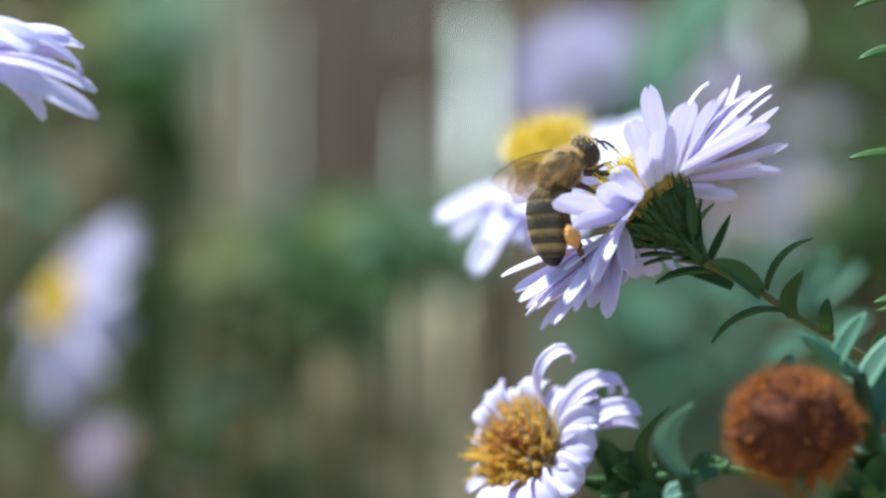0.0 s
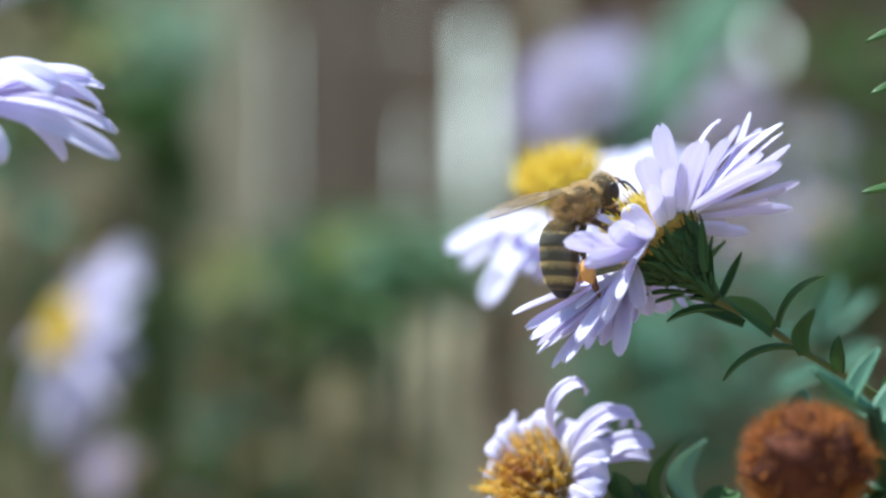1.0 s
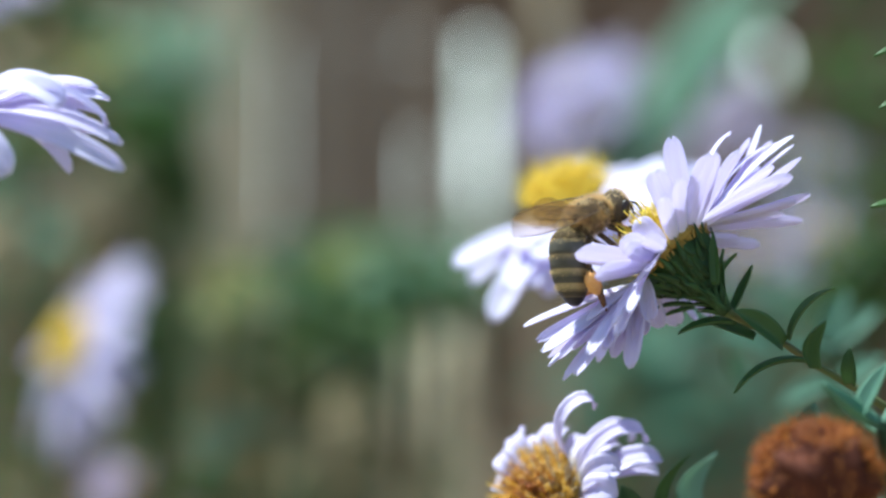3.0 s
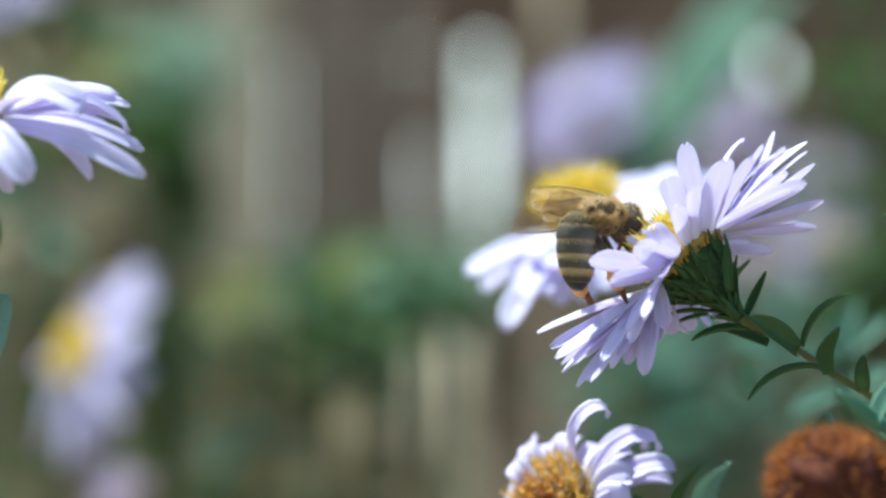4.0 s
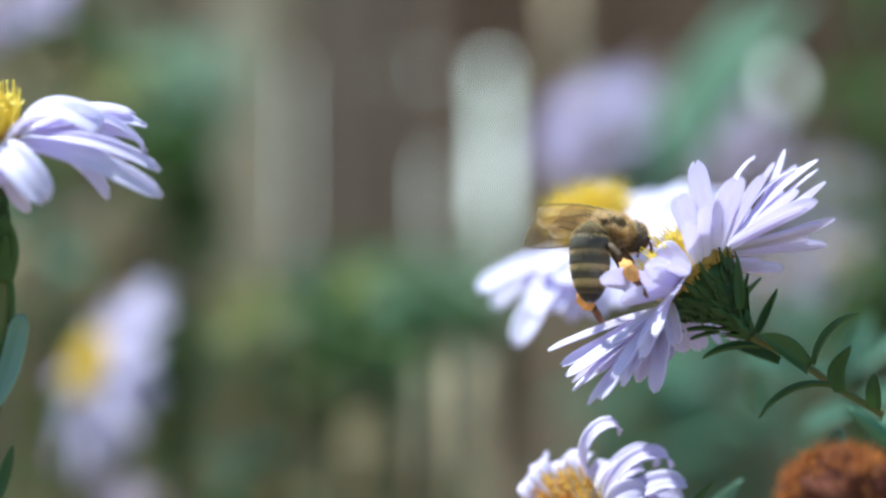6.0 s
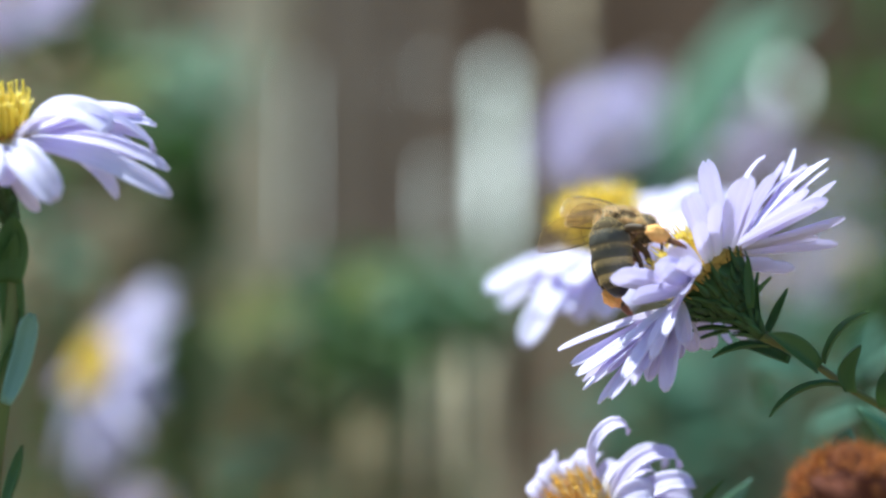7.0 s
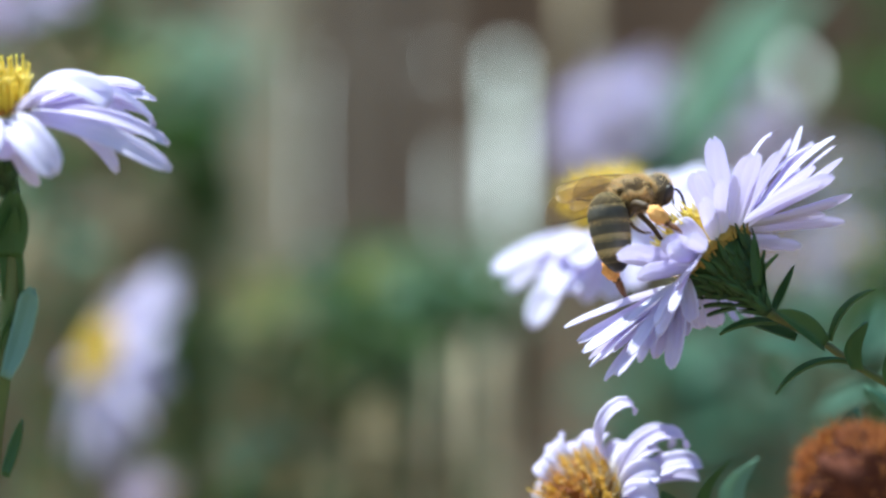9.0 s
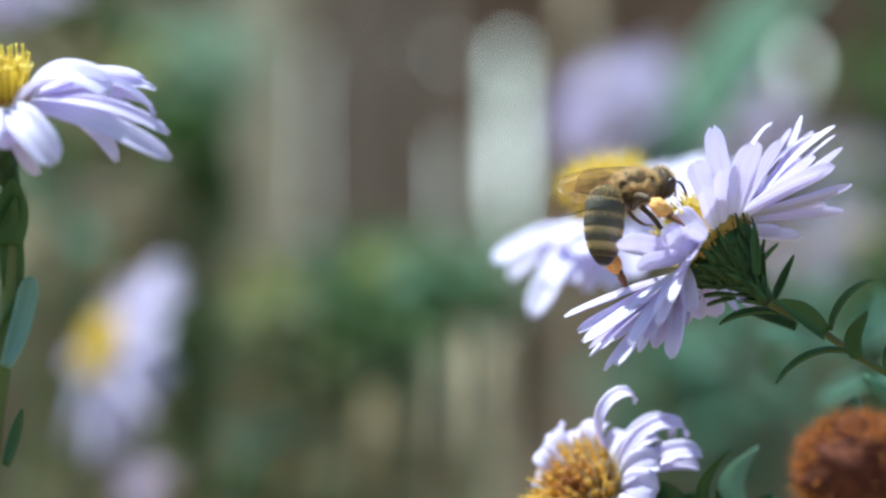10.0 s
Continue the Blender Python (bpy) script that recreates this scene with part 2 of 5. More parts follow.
def involucre(parent, length, rim, stem_r, rows=5, count=14):
    """The green cup under the rays, clad with pointed bracts. Z is the way the flower faces; it ends at z = 0."""
    prof = [(-length, stem_r), (-length * 0.8, stem_r * 1.25), (-length * 0.5, rim * 0.33), (-length * 0.2, rim * 0.72), (0, rim * 0.84)]
    cup = part("involucre", tube([(0, 0, z * MM) for z, r in prof], [r * MM for z, r in prof], 16), bract_mat, parent, "dark green scaly cup")
    lip = [(math.cos(a * 0.3142) * rim * 0.9 * MM, math.sin(a * 0.3142) * rim * 0.9 * MM, 0.1 * MM) for a in range(21)]
    part("receptacle_rim", tube(lip, [0.5 * MM] * 21, 8), rim_mat, parent, "ochre rim where the rays join")
    for k in range(140 if rows > 5 else 36):
        a = k * 2.39996
        out = Vector((math.cos(a), math.sin(a), 0))
        ob = part("chaff", blade(rnd(0.7, 1.5) * MM, rnd(0.2, 0.42) * MM, rnd(-40, 40), 1, -0.3, lance_shape, 0.1, rnd(-40, 40), 4), rim_mat, cup)
        ob.matrix_basis = aim((out * rim * rnd(0.86, 0.95) + Vector((0, 0, rnd(-1.0, -0.2)))) * MM, out * rnd(0.2, 0.8) + Vector((rnd(-0.3, 0.3), rnd(-0.3, 0.3), 1)), out)
    for k in range(rows):
        f = k / (rows - 1)
        for j in range(count):
            a = (j + 0.5 * (k % 2) + rnd(-0.2, 0.2)) / count * 6.28318
            z = -length * (1.0 - 0.72 * f)
            r = stem_r * 0.8 + (rim * 0.84 - stem_r * 0.8) * f ** 2.0
            out = Vector((math.cos(a), math.sin(a), 0))
            loose = rnd(0, 1) ** 5 * 0.6
            d = out * (0.22 + 0.2 * f + rnd(-0.06, 0.12) + loose) + Vector((0, 0, 1))
            ob = part("bract", blade(rnd(1.7, 2.7) * MM, rnd(0.65, 1.0) * MM, rnd(-70, 20), 1, -0.7, lance_shape, 0.15, rnd(-40, 40), 6), bract_mat, cup)
            ob.matrix_basis = aim(out * r * MM + Vector((0, 0, z * MM)), d + Vector((-out.y, out.x, 0)) * rnd(-0.3, 0.3), out)
    return cup


def ray_to(parent, inv, c, axis, r0, tip, bend, width, power=1.4, cup=0.25, twist=0.0, roll=0.0, tilt=0.0, material=None):
    """One ray from the rim of the disc to the place of its tip."""
    t = inv @ Vector(tip)
    flat = Vector((t.x, t.y, 0)).normalized()
    base = flat * r0 * MM
    d = t - base
    up = Vector((roll, tilt, 1)) - flat * 0.3
    ob = part("ray_petal", blade(d.length, width * MM, bend, power, cup, ray_shape, 0.13, twist, wav=0.02), material or petal_mat, parent)
    ob.matrix_basis = aim(base, d, up)
    return ob


def ray_at(parent, r0, phi, elev, length, width, bend, power=1.4, cup=0.25, twist=0.0, z=0.0, material=None):
    a, e = radians(phi), radians(elev)
    flat = Vector((math.cos(a), math.sin(a), 0))
    d = flat * math.cos(e) + Vector((0, 0, math.sin(e)))
    ob = part("ray_petal", blade(length * MM, width * MM, bend, power, cup, ray_shape, 0.13, twist, wav=0.02), material or petal_mat, parent)
    ob.matrix_basis = aim(flat * r0 * MM + Vector((0, 0, z * MM)), d, Vector((0, 0, 1)) - flat * 0.3)
    return ob


def leaf_on(parent, inv, base, tip, width, bend, up, material=None, shape=leaf_shape, cup=0.6, name="leaf", twist=0.0, side=0.0):
    b, t = inv @ base, inv @ tip
    ob = part(name, blade((t - b).length, width * MM, bend, 1.0, cup, shape, 0.25, twist, n=10, wav=0.015, side=side), material or leaf_mat, parent)
    ob.matrix_basis = aim(b, t - b, inv.to_3x3() @ Vector(up))
    return ob


def head(parent, inv, centre, axis, toward):
    """Axes of a flower head: Z along axis, X leaning to toward."""
    z = Vector(axis).normalized()
    y = z.cross(Vector(toward)).normalized()
    x = y.cross(z)
    m = Matrix((x, y, z)).transposed().to_4x4()
    m.translation = centre
    return m


# main aster, with the sprig that carries it
def main_aster():
    random.seed(31)
    c = pt(1150, 364, 0)
    axis = Vector((-0.66, 0.26, 0.70)).normalized()
    root = holder("aster_sprig", head(None, None, c, axis, (0, -1, 0)), "lavender aster in full bloom on a leafy green stem", "flower", "asters")
    inv = root.matrix_basis.inverted()
    involucre(root, 7.1, 4.0, 0.5, 9, 16)
    disc_of(root, 3.5, 3.1, 1.5, [floret_mat, floret_mat, floret_old_mat], 90, 0.24, 0.4, floret_rust_mat)
    # the rays that stand up: place of the tip, bend, width, how far the face is turned
    for x, y, d, b, w, roll in [
            (1147, 152, -5, 14, 1.95, -2.2), (1116, 212, -5, 16, 2.2, -2.0), (1163, 227, -8, 8, 1.5, -1.0), (1221, 180, -7, 22, 2.4, -1.9), (1254, 145, 2, 62, 1.2, 0.7),
            (1268, 176, -6, 10, 1.5, -0.8), (1308, 133, 3, -28, 1.25, 0.7), (1350, 163, 2, 62, 1.35, 0.6), (1366, 151, 0, 22, 1.5, 0.6), (1378, 190, -3, -14, 1.45, -0.5),
            (1362, 221, -5, 14, 2.0, -0.9), (1395, 255, -3, -14, 1.45, -0.5), (1382, 303, 1, 10, 1.55, -0.4), (1306, 346, 5, 0, 1.4, -0.4), (1366, 168, 1, 10, 1.2, 0.6),
            (1345, 236, -5, 8, 1.5, -0.5), (1370, 268, -3, -8, 1.4, -0.3), (1300, 215, 0, 5, 1.2, 0.5), (1348, 290, -2, 4, 1.5, -0.2), (1270, 338, 4, 0, 1.5, -0.4), (1330, 205, -2, 4, 1.4, -0.5),
            (1132, 262, -8, 8, 1.5, -1.2)]:
        ray_to(root, inv, c, axis, 3.7, pt(x, y, d), b, w * (0.84 if x > 1240 else 1.0), roll=roll, twist=rnd(-12, 12))
    # rays that curl over the disc towards the bee
    for x, y, d, b, w in [(980, 357, -7, 14, 2.2), (1014, 396, -8, 4, 1.8), (1060, 332, -7, -40, 2.2), (1084, 412, -8, 0, 1.6), (1085, 300, -4, -40, 2.0), (1068, 345, -8, -30, 1.8),
                          (1110, 385, -9, 10, 1.5), (1100, 330, -8, -30, 1.8)]:
        ray_to(root, inv, c, axis, 3.7, pt(x, y, d), b, w, roll=-rnd(0.1, 0.7), twist=rnd(-14, 14))
    # the rays that hang
    for x, y, d, b, w in [(887, 490, 0, 10, 1.8), (910, 516, -1, 0, 1.5), (918, 535, -3, 0, 1.4), (931, 560, -3, 5, 1.6), (957, 584, -3, 0, 1.5),
                          (977, 576, -4, 0, 1.4), (1018, 552, -5, 24, 1.2), (1077, 563, -5, 4, 1.9), (1047, 485, -8, 20, 1.4), (950, 546, 1, 8, 1.5),
                          (1000, 540, -6, 10, 1.3), (1052, 505, -7, 10, 1.3), (1085, 530, -4, 10, 1.5), (1030, 530, -5, 10, 1.3), (1076, 462, -9, 24, 1.2),
                          (942, 520, -2, 6, 1.4), (1046, 545, -3, 5, 1.5), (1100, 505, -3, 8, 1.5), (1112, 480, -4, 8, 1.4), (975, 530, -1, 5, 1.5), (1065, 520, -2, 5, 1.5), (1000, 478, -4, 10, 1.5)]:
        ray_to(root, inv, c, axis, 3.7, pt(x, y, d), b, w * 1.14, roll=rnd(0.6, 1.3), tilt=rnd(-0.3, 0.3), twist=rnd(-14, 14))
    # rays behind the cup whose tips show under it
    for x, y, d, w in [(1132, 492, 1, 2.0), (1162, 488, 3, 2.0), (1196, 478, 5, 1.9), (1226, 470, 6, 1.7)]:
        ray_to(root, inv, c, axis, 3.7, pt(x, y, d), 4, w, roll=0.3, twist=rnd(-10, 10))
    for k in range(17):
        ray_at(root, 3.7, 95 + k * 10.5 + rnd(-3, 3), rnd(6, 26), rnd(9.0, 10.8), rnd(2.0, 2.6), rnd(-8, 20))
    # stem runs down to the soil beyond the view
    path = [c - axis * 6.9 * MM, pt(1302, 492, 1), pt(1352, 522, 1), pt(1398, 554, 2), pt(1470, 596, 3), pt(1545, 646, 4), pt(1640, 730, 6), pt(1790, 960, 10)]
    path += [Vector((0.075, 0.03, 0.52)), Vector((0.085, 0.05, 0.25)), Vector((0.08, 0.06, 0.0))]
    part("stem", tube([inv @ p for p in path], [x * MM for x in (0.52, 0.36, 0.33, 0.34, 0.36, 0.4, 0.7, 1.2, 1.6, 2.0, 2.4)], 8), stem_mat, root, "thin green to brown stem")
    for b, t, w, bend, up, side in [
            ((1347, 522, -1.2), (1258, 459, -3.2), 2.05, 14, (0.5, -1, 0.25), -0.08), ((1254, 466, 0), (1292, 380, 0.5), 1.15, -35, (-1, -0.6, 0), 0.12),
            ((1357, 513, 0.5), (1438, 421, 0), 0.95, 75, (-0.6, -0.5, 1), 0.0), ((1388, 550, 0), (1259, 607, -2), 1.0, 70, (-0.2, -0.3, 1), 0.0),
            ((1400, 564, -1.4), (1422, 480, -2.4), 2.1, -30, (0.7, -1.0, 0.2), 0.5), ((1262, 482, 0), (1160, 502, -1), 1.1, 45, (0, -0.4, 1), 0.0),
            ((1296, 510, 1), (1205, 479, 2), 1.5, 10, (0.2, -0.7, 0.9), 0.0), ((1468, 592, 1), (1466, 527, 0), 1.9, 60, (-0.8, -0.7, 0.4), -0.3),
            ((1546, 646, 3), (1570, 583, 2), 1.4, -35, (-1, -0.5, 0), 0.3), ((1246, 455, -1), (1240, 372, -2), 1.0, 10, (-1, -1, 0), 0.1), ((1228, 415, -3), (1222, 322, -3), 1.0, 0, (-0.6, -1, 0), 0.0),
            ((1232, 398, -1), (1264, 360, 0), 0.6, 20, (-1, 0, 1), 0.0), ((1230, 385, 0), (1240, 352, 0), 0.5, -20, (-1, 0, 1), 0.0), ((1190, 452, 0), (1118, 457, 1), 0.6, 30, (0, -0.4, 1), 0.0),
            ((1190, 456, 1), (1132, 472, 1), 0.5, 20, (0, -0.4, 1), 0.0), ((1600, 700, 5), (1568, 640, 2), 2.6, 20, (-0.6, -1, 0.3), 0.0), ((1620, 715, 5), (1700, 660, 6), 2.6, 30, (-0.6, -0.5, 1), 0.0)]:
        leaf_on(root, inv, pt(*b), pt(*t), w, bend, up, side=side)
    return root


def lower_aster():
    random.seed(32)
    c = pt(930, 803, 10)
    axis = Vector((-0.60, -0.66, 0.45)).normalized()
    root = holder("aster_sprig", head(None, None, c, axis, (1, -0.2, 0.5)), "fading lavender aster with curled rays and an ochre disc", "flower", "asters")
    inv = root.matrix_basis.inverted()
    involucre(root, 6.0, 4.0, 0.8, 5, 14)
    disc_of(root, 3.4, 2.3, 1.4, [floret_gold_mat, floret_old_mat, floret_rust_mat], 190, 0.19, 0.75, floret_rust_mat)
    bm = bmesh.new()
    for k in range(150):
        a, q = rnd(-1.3, 1.5), rnd(0.3, 1.0)
        p = Vector((math.cos(a) * q * 3.9, math.sin(a) * q * 3.9, 1.5 * math.sqrt(1 - q * q * 0.9)))
        o = (Vector((p.x * 0.3, p.y * 0.3, 1.0)) + Vector((rnd(-0.5, 0.5), rnd(-0.5, 0.5), 0))).normalized() * rnd(1.6, 2.6)
        tube([p * MM, (p + o) * MM], [0.07 * MM, 0.04 * MM], 4, bm)
    part("pappus", bm, straw_mat, root, "pale straw-coloured fluff among the florets")
    return root, inv, c


def rear_aster():
    random.seed(33)
    c = pt(979, 303, 39)
    axis = Vector((-0.24, -0.24, 0.94)).normalized()
    root = holder("aster_sprig", head(None, None, c, axis, (1, 0, 0)), "lavender aster with a bright yellow disc and drooping rays", "flower", "asters")
    inv = root.matrix_basis.inverted()
    involucre(root, 6.0, 4.0, 0.8, 4, 12)
    disc_of(root, 2.85, 3.1, 2.6, [floret_mat], 110, 0.28, 0.75)
    for x, y, d, b, w in [(772, 392, 34, 25, 2.6), (838, 490, 30, 30, 2.6), (800, 420, 40, 20, 2.4), (870, 440, 28, 40, 2.6), (905, 430, 28, 30, 2.6),
                          (940, 445, 30, 30, 2.4), (1232, 222, 46, 26, 2.4), (1185, 250, 34, 22, 2.8), (1160, 222, 52, 22, 2.0), (1245, 246, 38, 18, 2.6), (1130, 285, 30, 30, 2.8), (1205, 224, 42, 24, 2.6),
                          (985, 440, 30, 20, 2.6), (1030, 420, 30, 20, 2.6), (1090, 380, 32, 20, 2.4), (1140, 320, 34, 20, 2.6), (885, 360, 30, 30, 2.6), (925, 380, 28, 30, 2.8), (860, 400, 34, 30, 2.4)]:
        ray_to(root, inv, c, axis, 3.8, pt(x, y, d), b, w * 1.15, tilt=rnd(-0.8, -0.35), twist=rnd(-15, 15))
    for k in range(8):
        ray_at(root, 3.8, 25 + k * 11, rnd(0, 15), rnd(10, 12), 2.2, 20)
    part("stem", tube([inv @ p for p in (c - axis * 5.6 * MM, pt(1010, 430, 56), pt(1060, 500, 100), pt(1080, 580, 170), pt(1080, 800, 230), Vector((0.03, 0.24, 0.0)))], [0.0007, 0.0006, 0.0006, 0.0007, 0.0012, 0.002]), stem_mat, root)
    return root


def left_aster():
    random.seed(34)
    c = pt(-150, 132, -9)
    axis = Vector((-0.30, -0.10, 0.95)).normalized()
    root = holder("aster_sprig", head(None, None, c, axis, (1, 0, 0)), "sunlit lavender aster with arching rays on a leafy stem", "flower", "asters")
    inv = root.matrix_basis.inverted()
    involucre(root, 6.2, 3.9, 0.8, 5, 13)
    disc_of(root, 3.5, 3.2, 1.6, [floret_mat, floret_mat, floret_old_mat], 120, 0.34, 0.4, floret_rust_mat)
    ox, oy = 121, 108
    for x, y, d, b, w, k in [(184, 204, -5, 122, 4.2, -0.3), (250, 174, 1, 62, 3.0, -0.25), (270, 192, 0, 60, 1.7, -0.6), (268, 238, -2, 130, 1.0, -0.5), (294, 316, -5, 56, 1.9, -0.9), (292, 272, -2, 60, 1.6, -0.5),
                             (242, 250, -1, 70, 2.3, -0.7), (200, 322, -2, 100, 1.7, -0.4), (264, 222, 1, 60, 1.8, -0.5), (86, 326, -9, 82, 3.0, -0.5), (8, 296, -7, 80, 3.0, -0.4), (-40, 306, -9, 80, 4.2, -0.4),
                             (-105, 296, -8, 70, 4.2, -0.3), (60, 344, -4, 85, 1.3, -0.4), (222, 192, 3, 72, 3.0, -0.5), (176, 250, 0, 70, 2.2, -0.5)]:
        ray_to(root, inv, c, axis, 3.2, pt(x - ox, y - oy, d - 8), b, w, 1.0, 0.4, tilt=k, twist=rnd(-8, 8), roll=rnd(-0.1, 0.1))
    for k in range(12):
        ray_at(root, 3.6, 95 + k * 14, rnd(-18, 2), rnd(9, 12), 3.2, rnd(50, 90), 1.0)
    path = [c - axis * 5.8 * MM, pt(14 - ox, 420 - oy, -8), pt(12 - ox, 520 - oy, -8), pt(2 - ox, 640 - oy, -8), pt(-20 - ox, 820 - oy, -7), pt(-30 - ox, 1100 - oy, -5), Vector((-0.05, 0.02, 0.4)), Vector((-0.055, 0.03, 0.0))]
    part("stem", tube([inv @ p for p in path], [x * MM for x in (0.8, 0.8, 0.8, 0.8, 0.85, 1.0, 1.6, 2.2)]), stem_mat, root)
    for b, t, w, bend, up, mt in [((10, 470, -1), (16, 345, -2), 3.0, 10, (0.1, -1, 0), leaf_mat), ((4, 860, -1), (32, 758, -1), 1.5, -20, (-1, -1, 0), leaf_mat),
                              ((16, 560, 0), (8, 400, -1), 2.2, 10, (0.2, -1, 0), leaf_mat), ((2, 660, 0), (14, 570, -1), 1.8, 10, (0.4, -1, 0), leaf_mat),
                              ((-4, 480, 0), (20, 380, -2), 1.6, 20, (0.4, -1, 0), leaf_mat)]:
        leaf_on(root, inv, pt(b[0] - ox, b[1] - oy, b[2] - 8), pt(t[0] - ox, t[1] - oy, t[2] - 8), w, bend, up, mt)
    leaf_on(root, inv, pt(4 - ox, 685 - oy, -10), pt(50 - ox, 524 - oy, -10), 2.4, -30, (-0.6, -1, 0.2), young_leaf_mat, ray_shape, 0.5)
    return root


def faraway_aster(c, axis, seed, stem_to, label, n=26, length=12.0, low=-8, high=14, width=2.3, eye=4.2, material=None):
    random.seed(seed)
    root = holder("aster_sprig", head(None, None, c, axis, (0, -1, 0.2)), label, "flower", "asters")
    inv = root.matrix_basis.inverted()
    involucre(root, 6.0, 3.8, 0.8, 3, 10)
    disc_of(root, eye, 2.6, 1.8, [floret_mat], 60, 0.5, 0.6)
    for k in range(n):
        ray_at(root, 3.8, k * 360 / n + rnd(-5, 5), rnd(low, high), length * rnd(0.85, 1.1), width * rnd(0.85, 1.15), rnd(0, 25), material=material)
    a = Vector(axis).normalized()
    part("stem", tube([inv @ p for p in (c - a * 5.6 * MM, c - a * 0.02 + Vector((0, 0, -0.03)), c.lerp(stem_to, 0.5) + Vector((0, 0, 0.02)), stem_to)], [0.0008, 0.001, 0.0014, 0.002]), stem_mat, root)
    return root


main = main_aster()
low, low_inv, low_c = lower_aster()

low_axis = low.matrix_basis.to_3x3() @ Vector((0, 0, 1))
for x, y, d, bend, w, pw in [
        (1013, 640, -2, 230, 1.65, 3.2), (1103, 698, 0, 185, 1.9, 2.2), (1078, 700, 4, 175, 1.7, 2.2), (1134, 728, 1, 75, 2.5, 3.2), (1128, 752, 2, 85, 2.2, 3.2), (1060, 705, 2, 130, 2.0, 2.4), (1062, 745, -3, 110, 3.0, 2.4), (1045, 700, 1, 100, 2.4, 2.4),
        (1054, 802, -5, 80, 4.4, 1.8), (1030, 862, -6, 90, 3.8, 1.8), (985, 905, -6, 110, 3.2, 1.3), (930, 930, -6, 110, 3.2, 1.3), (880, 920, -5, 110, 3.0, 1.3)]:
    ray_to(low, low_inv, low_c, low_axis, 3.7, pt(x, y, d + 8), bend, w, pw, 0.3, twist=rnd(-10, 10), material=faded_shaded_mat)
for x, y, d, bend, w, pw in [
        (944, 668, 4, 130, 1.4, 1.8), (968, 676, 5, 110, 1.6, 1.8), (915, 694, 6, 175, 2.6, 1.5), (888, 690, 7, 165, 2.2, 1.5), (850, 722, 4, 190, 2.3, 1.3), (1000, 690, 4, 40, 2.4, 1.4),
        (838, 840, 2, 110, 1.5, 1.4), (828, 872, 0, 110, 1.5, 1.4), (842, 775, 6, 140, 1.5, 1.4), (850, 905, -2, 110, 1.8, 1.4)]:
    ray_to(low, low_inv, low_c, low_axis, 3.7, pt(x, y, d + 8), bend, w, pw, 0.3, twist=rnd(-10, 10), material=faded_shaded_mat)
part("stem", tube([low_inv @ p for p in (low_c - low_axis * 5.6 * MM, pt(990, 870, 20), pt(1040, 980, 24), Vector((0.03, 0.03, 0.5)), Vector((0.04, 0.04, 0)))], [0.0008, 0.0008, 0.001, 0.0016, 0.0022]), stem_mat, low)
rear_aster()
left = left_aster()
# the first two take the darker petal copy, which dims them like shade
sideways = faraway_aster(pt(116, 545, 205), (-0.84, -0.42, 0.33), 5, Vector((-0.07, 0.19, 0)), "out of focus lavender aster turned sideways", 40, 15.0, -28, 2, 2.6, 4.9, faded_shaded_mat)
faraway_aster(pt(232, 825, 250), (0.1, 0.75, 0.65), 6, Vector((-0.08, 0.26, 0)), "out of focus lavender aster low among stems", 20, 8.5, -10, 20, 2.2, material=faded_shaded_mat)
faraway_aster(pt(1012, 122, 330), (-0.5, 0.5, 0.7), 7, Vector((0.05, 0.32, 0)), "out of focus lavender aster among far stems", 34, 12.0)
faraway_aster(pt(1240, 125, 420), (0.3, 0.5, 0.7), 8, Vector((0.12, 0.42, 0)), "dim lavender aster far behind", 20)
faraway_aster(pt(1180, 190, 380), (0.3, 0.5, 0.7), 16, Vector((0.09, 0.39, 0)), "dim lavender aster far behind", 14, 6.5)
faraway_aster(pt(1440, 365, 300), (0.4, 0.6, 0.65), 14, Vector((0.13, 0.31, 0)), "dim lavender aster far behind", 12, 8.5)
faraway_aster(pt(1320, 400, 400), (0.3, 0.5, 0.7), 15, Vector((0.14, 0.41, 0)), "dim lavender aster far behind", 12, 8.0)
faraway_aster(pt(1430, 240, 450), (0.3, 0.5, 0.7), 9, Vector((0.17, 0.46, 0)), "dim lavender aster far behind", 15)


faraway_aster(pt(-45, -125, 290), (-0.3, 0.5, 0.8), 10, Vector((-0.13, 0.3, 0)), "out of focus lavender aster at the top of its stem", 28, 12.0)
hanging = faraway_aster(pt(1645, -355, 6), (-0.6, -0.1, 0.8), 11, Vector((0.17, 0.05, 0)), "lavender aster high on a side stem with drooping rays", 30, 11.0, -30, -14)


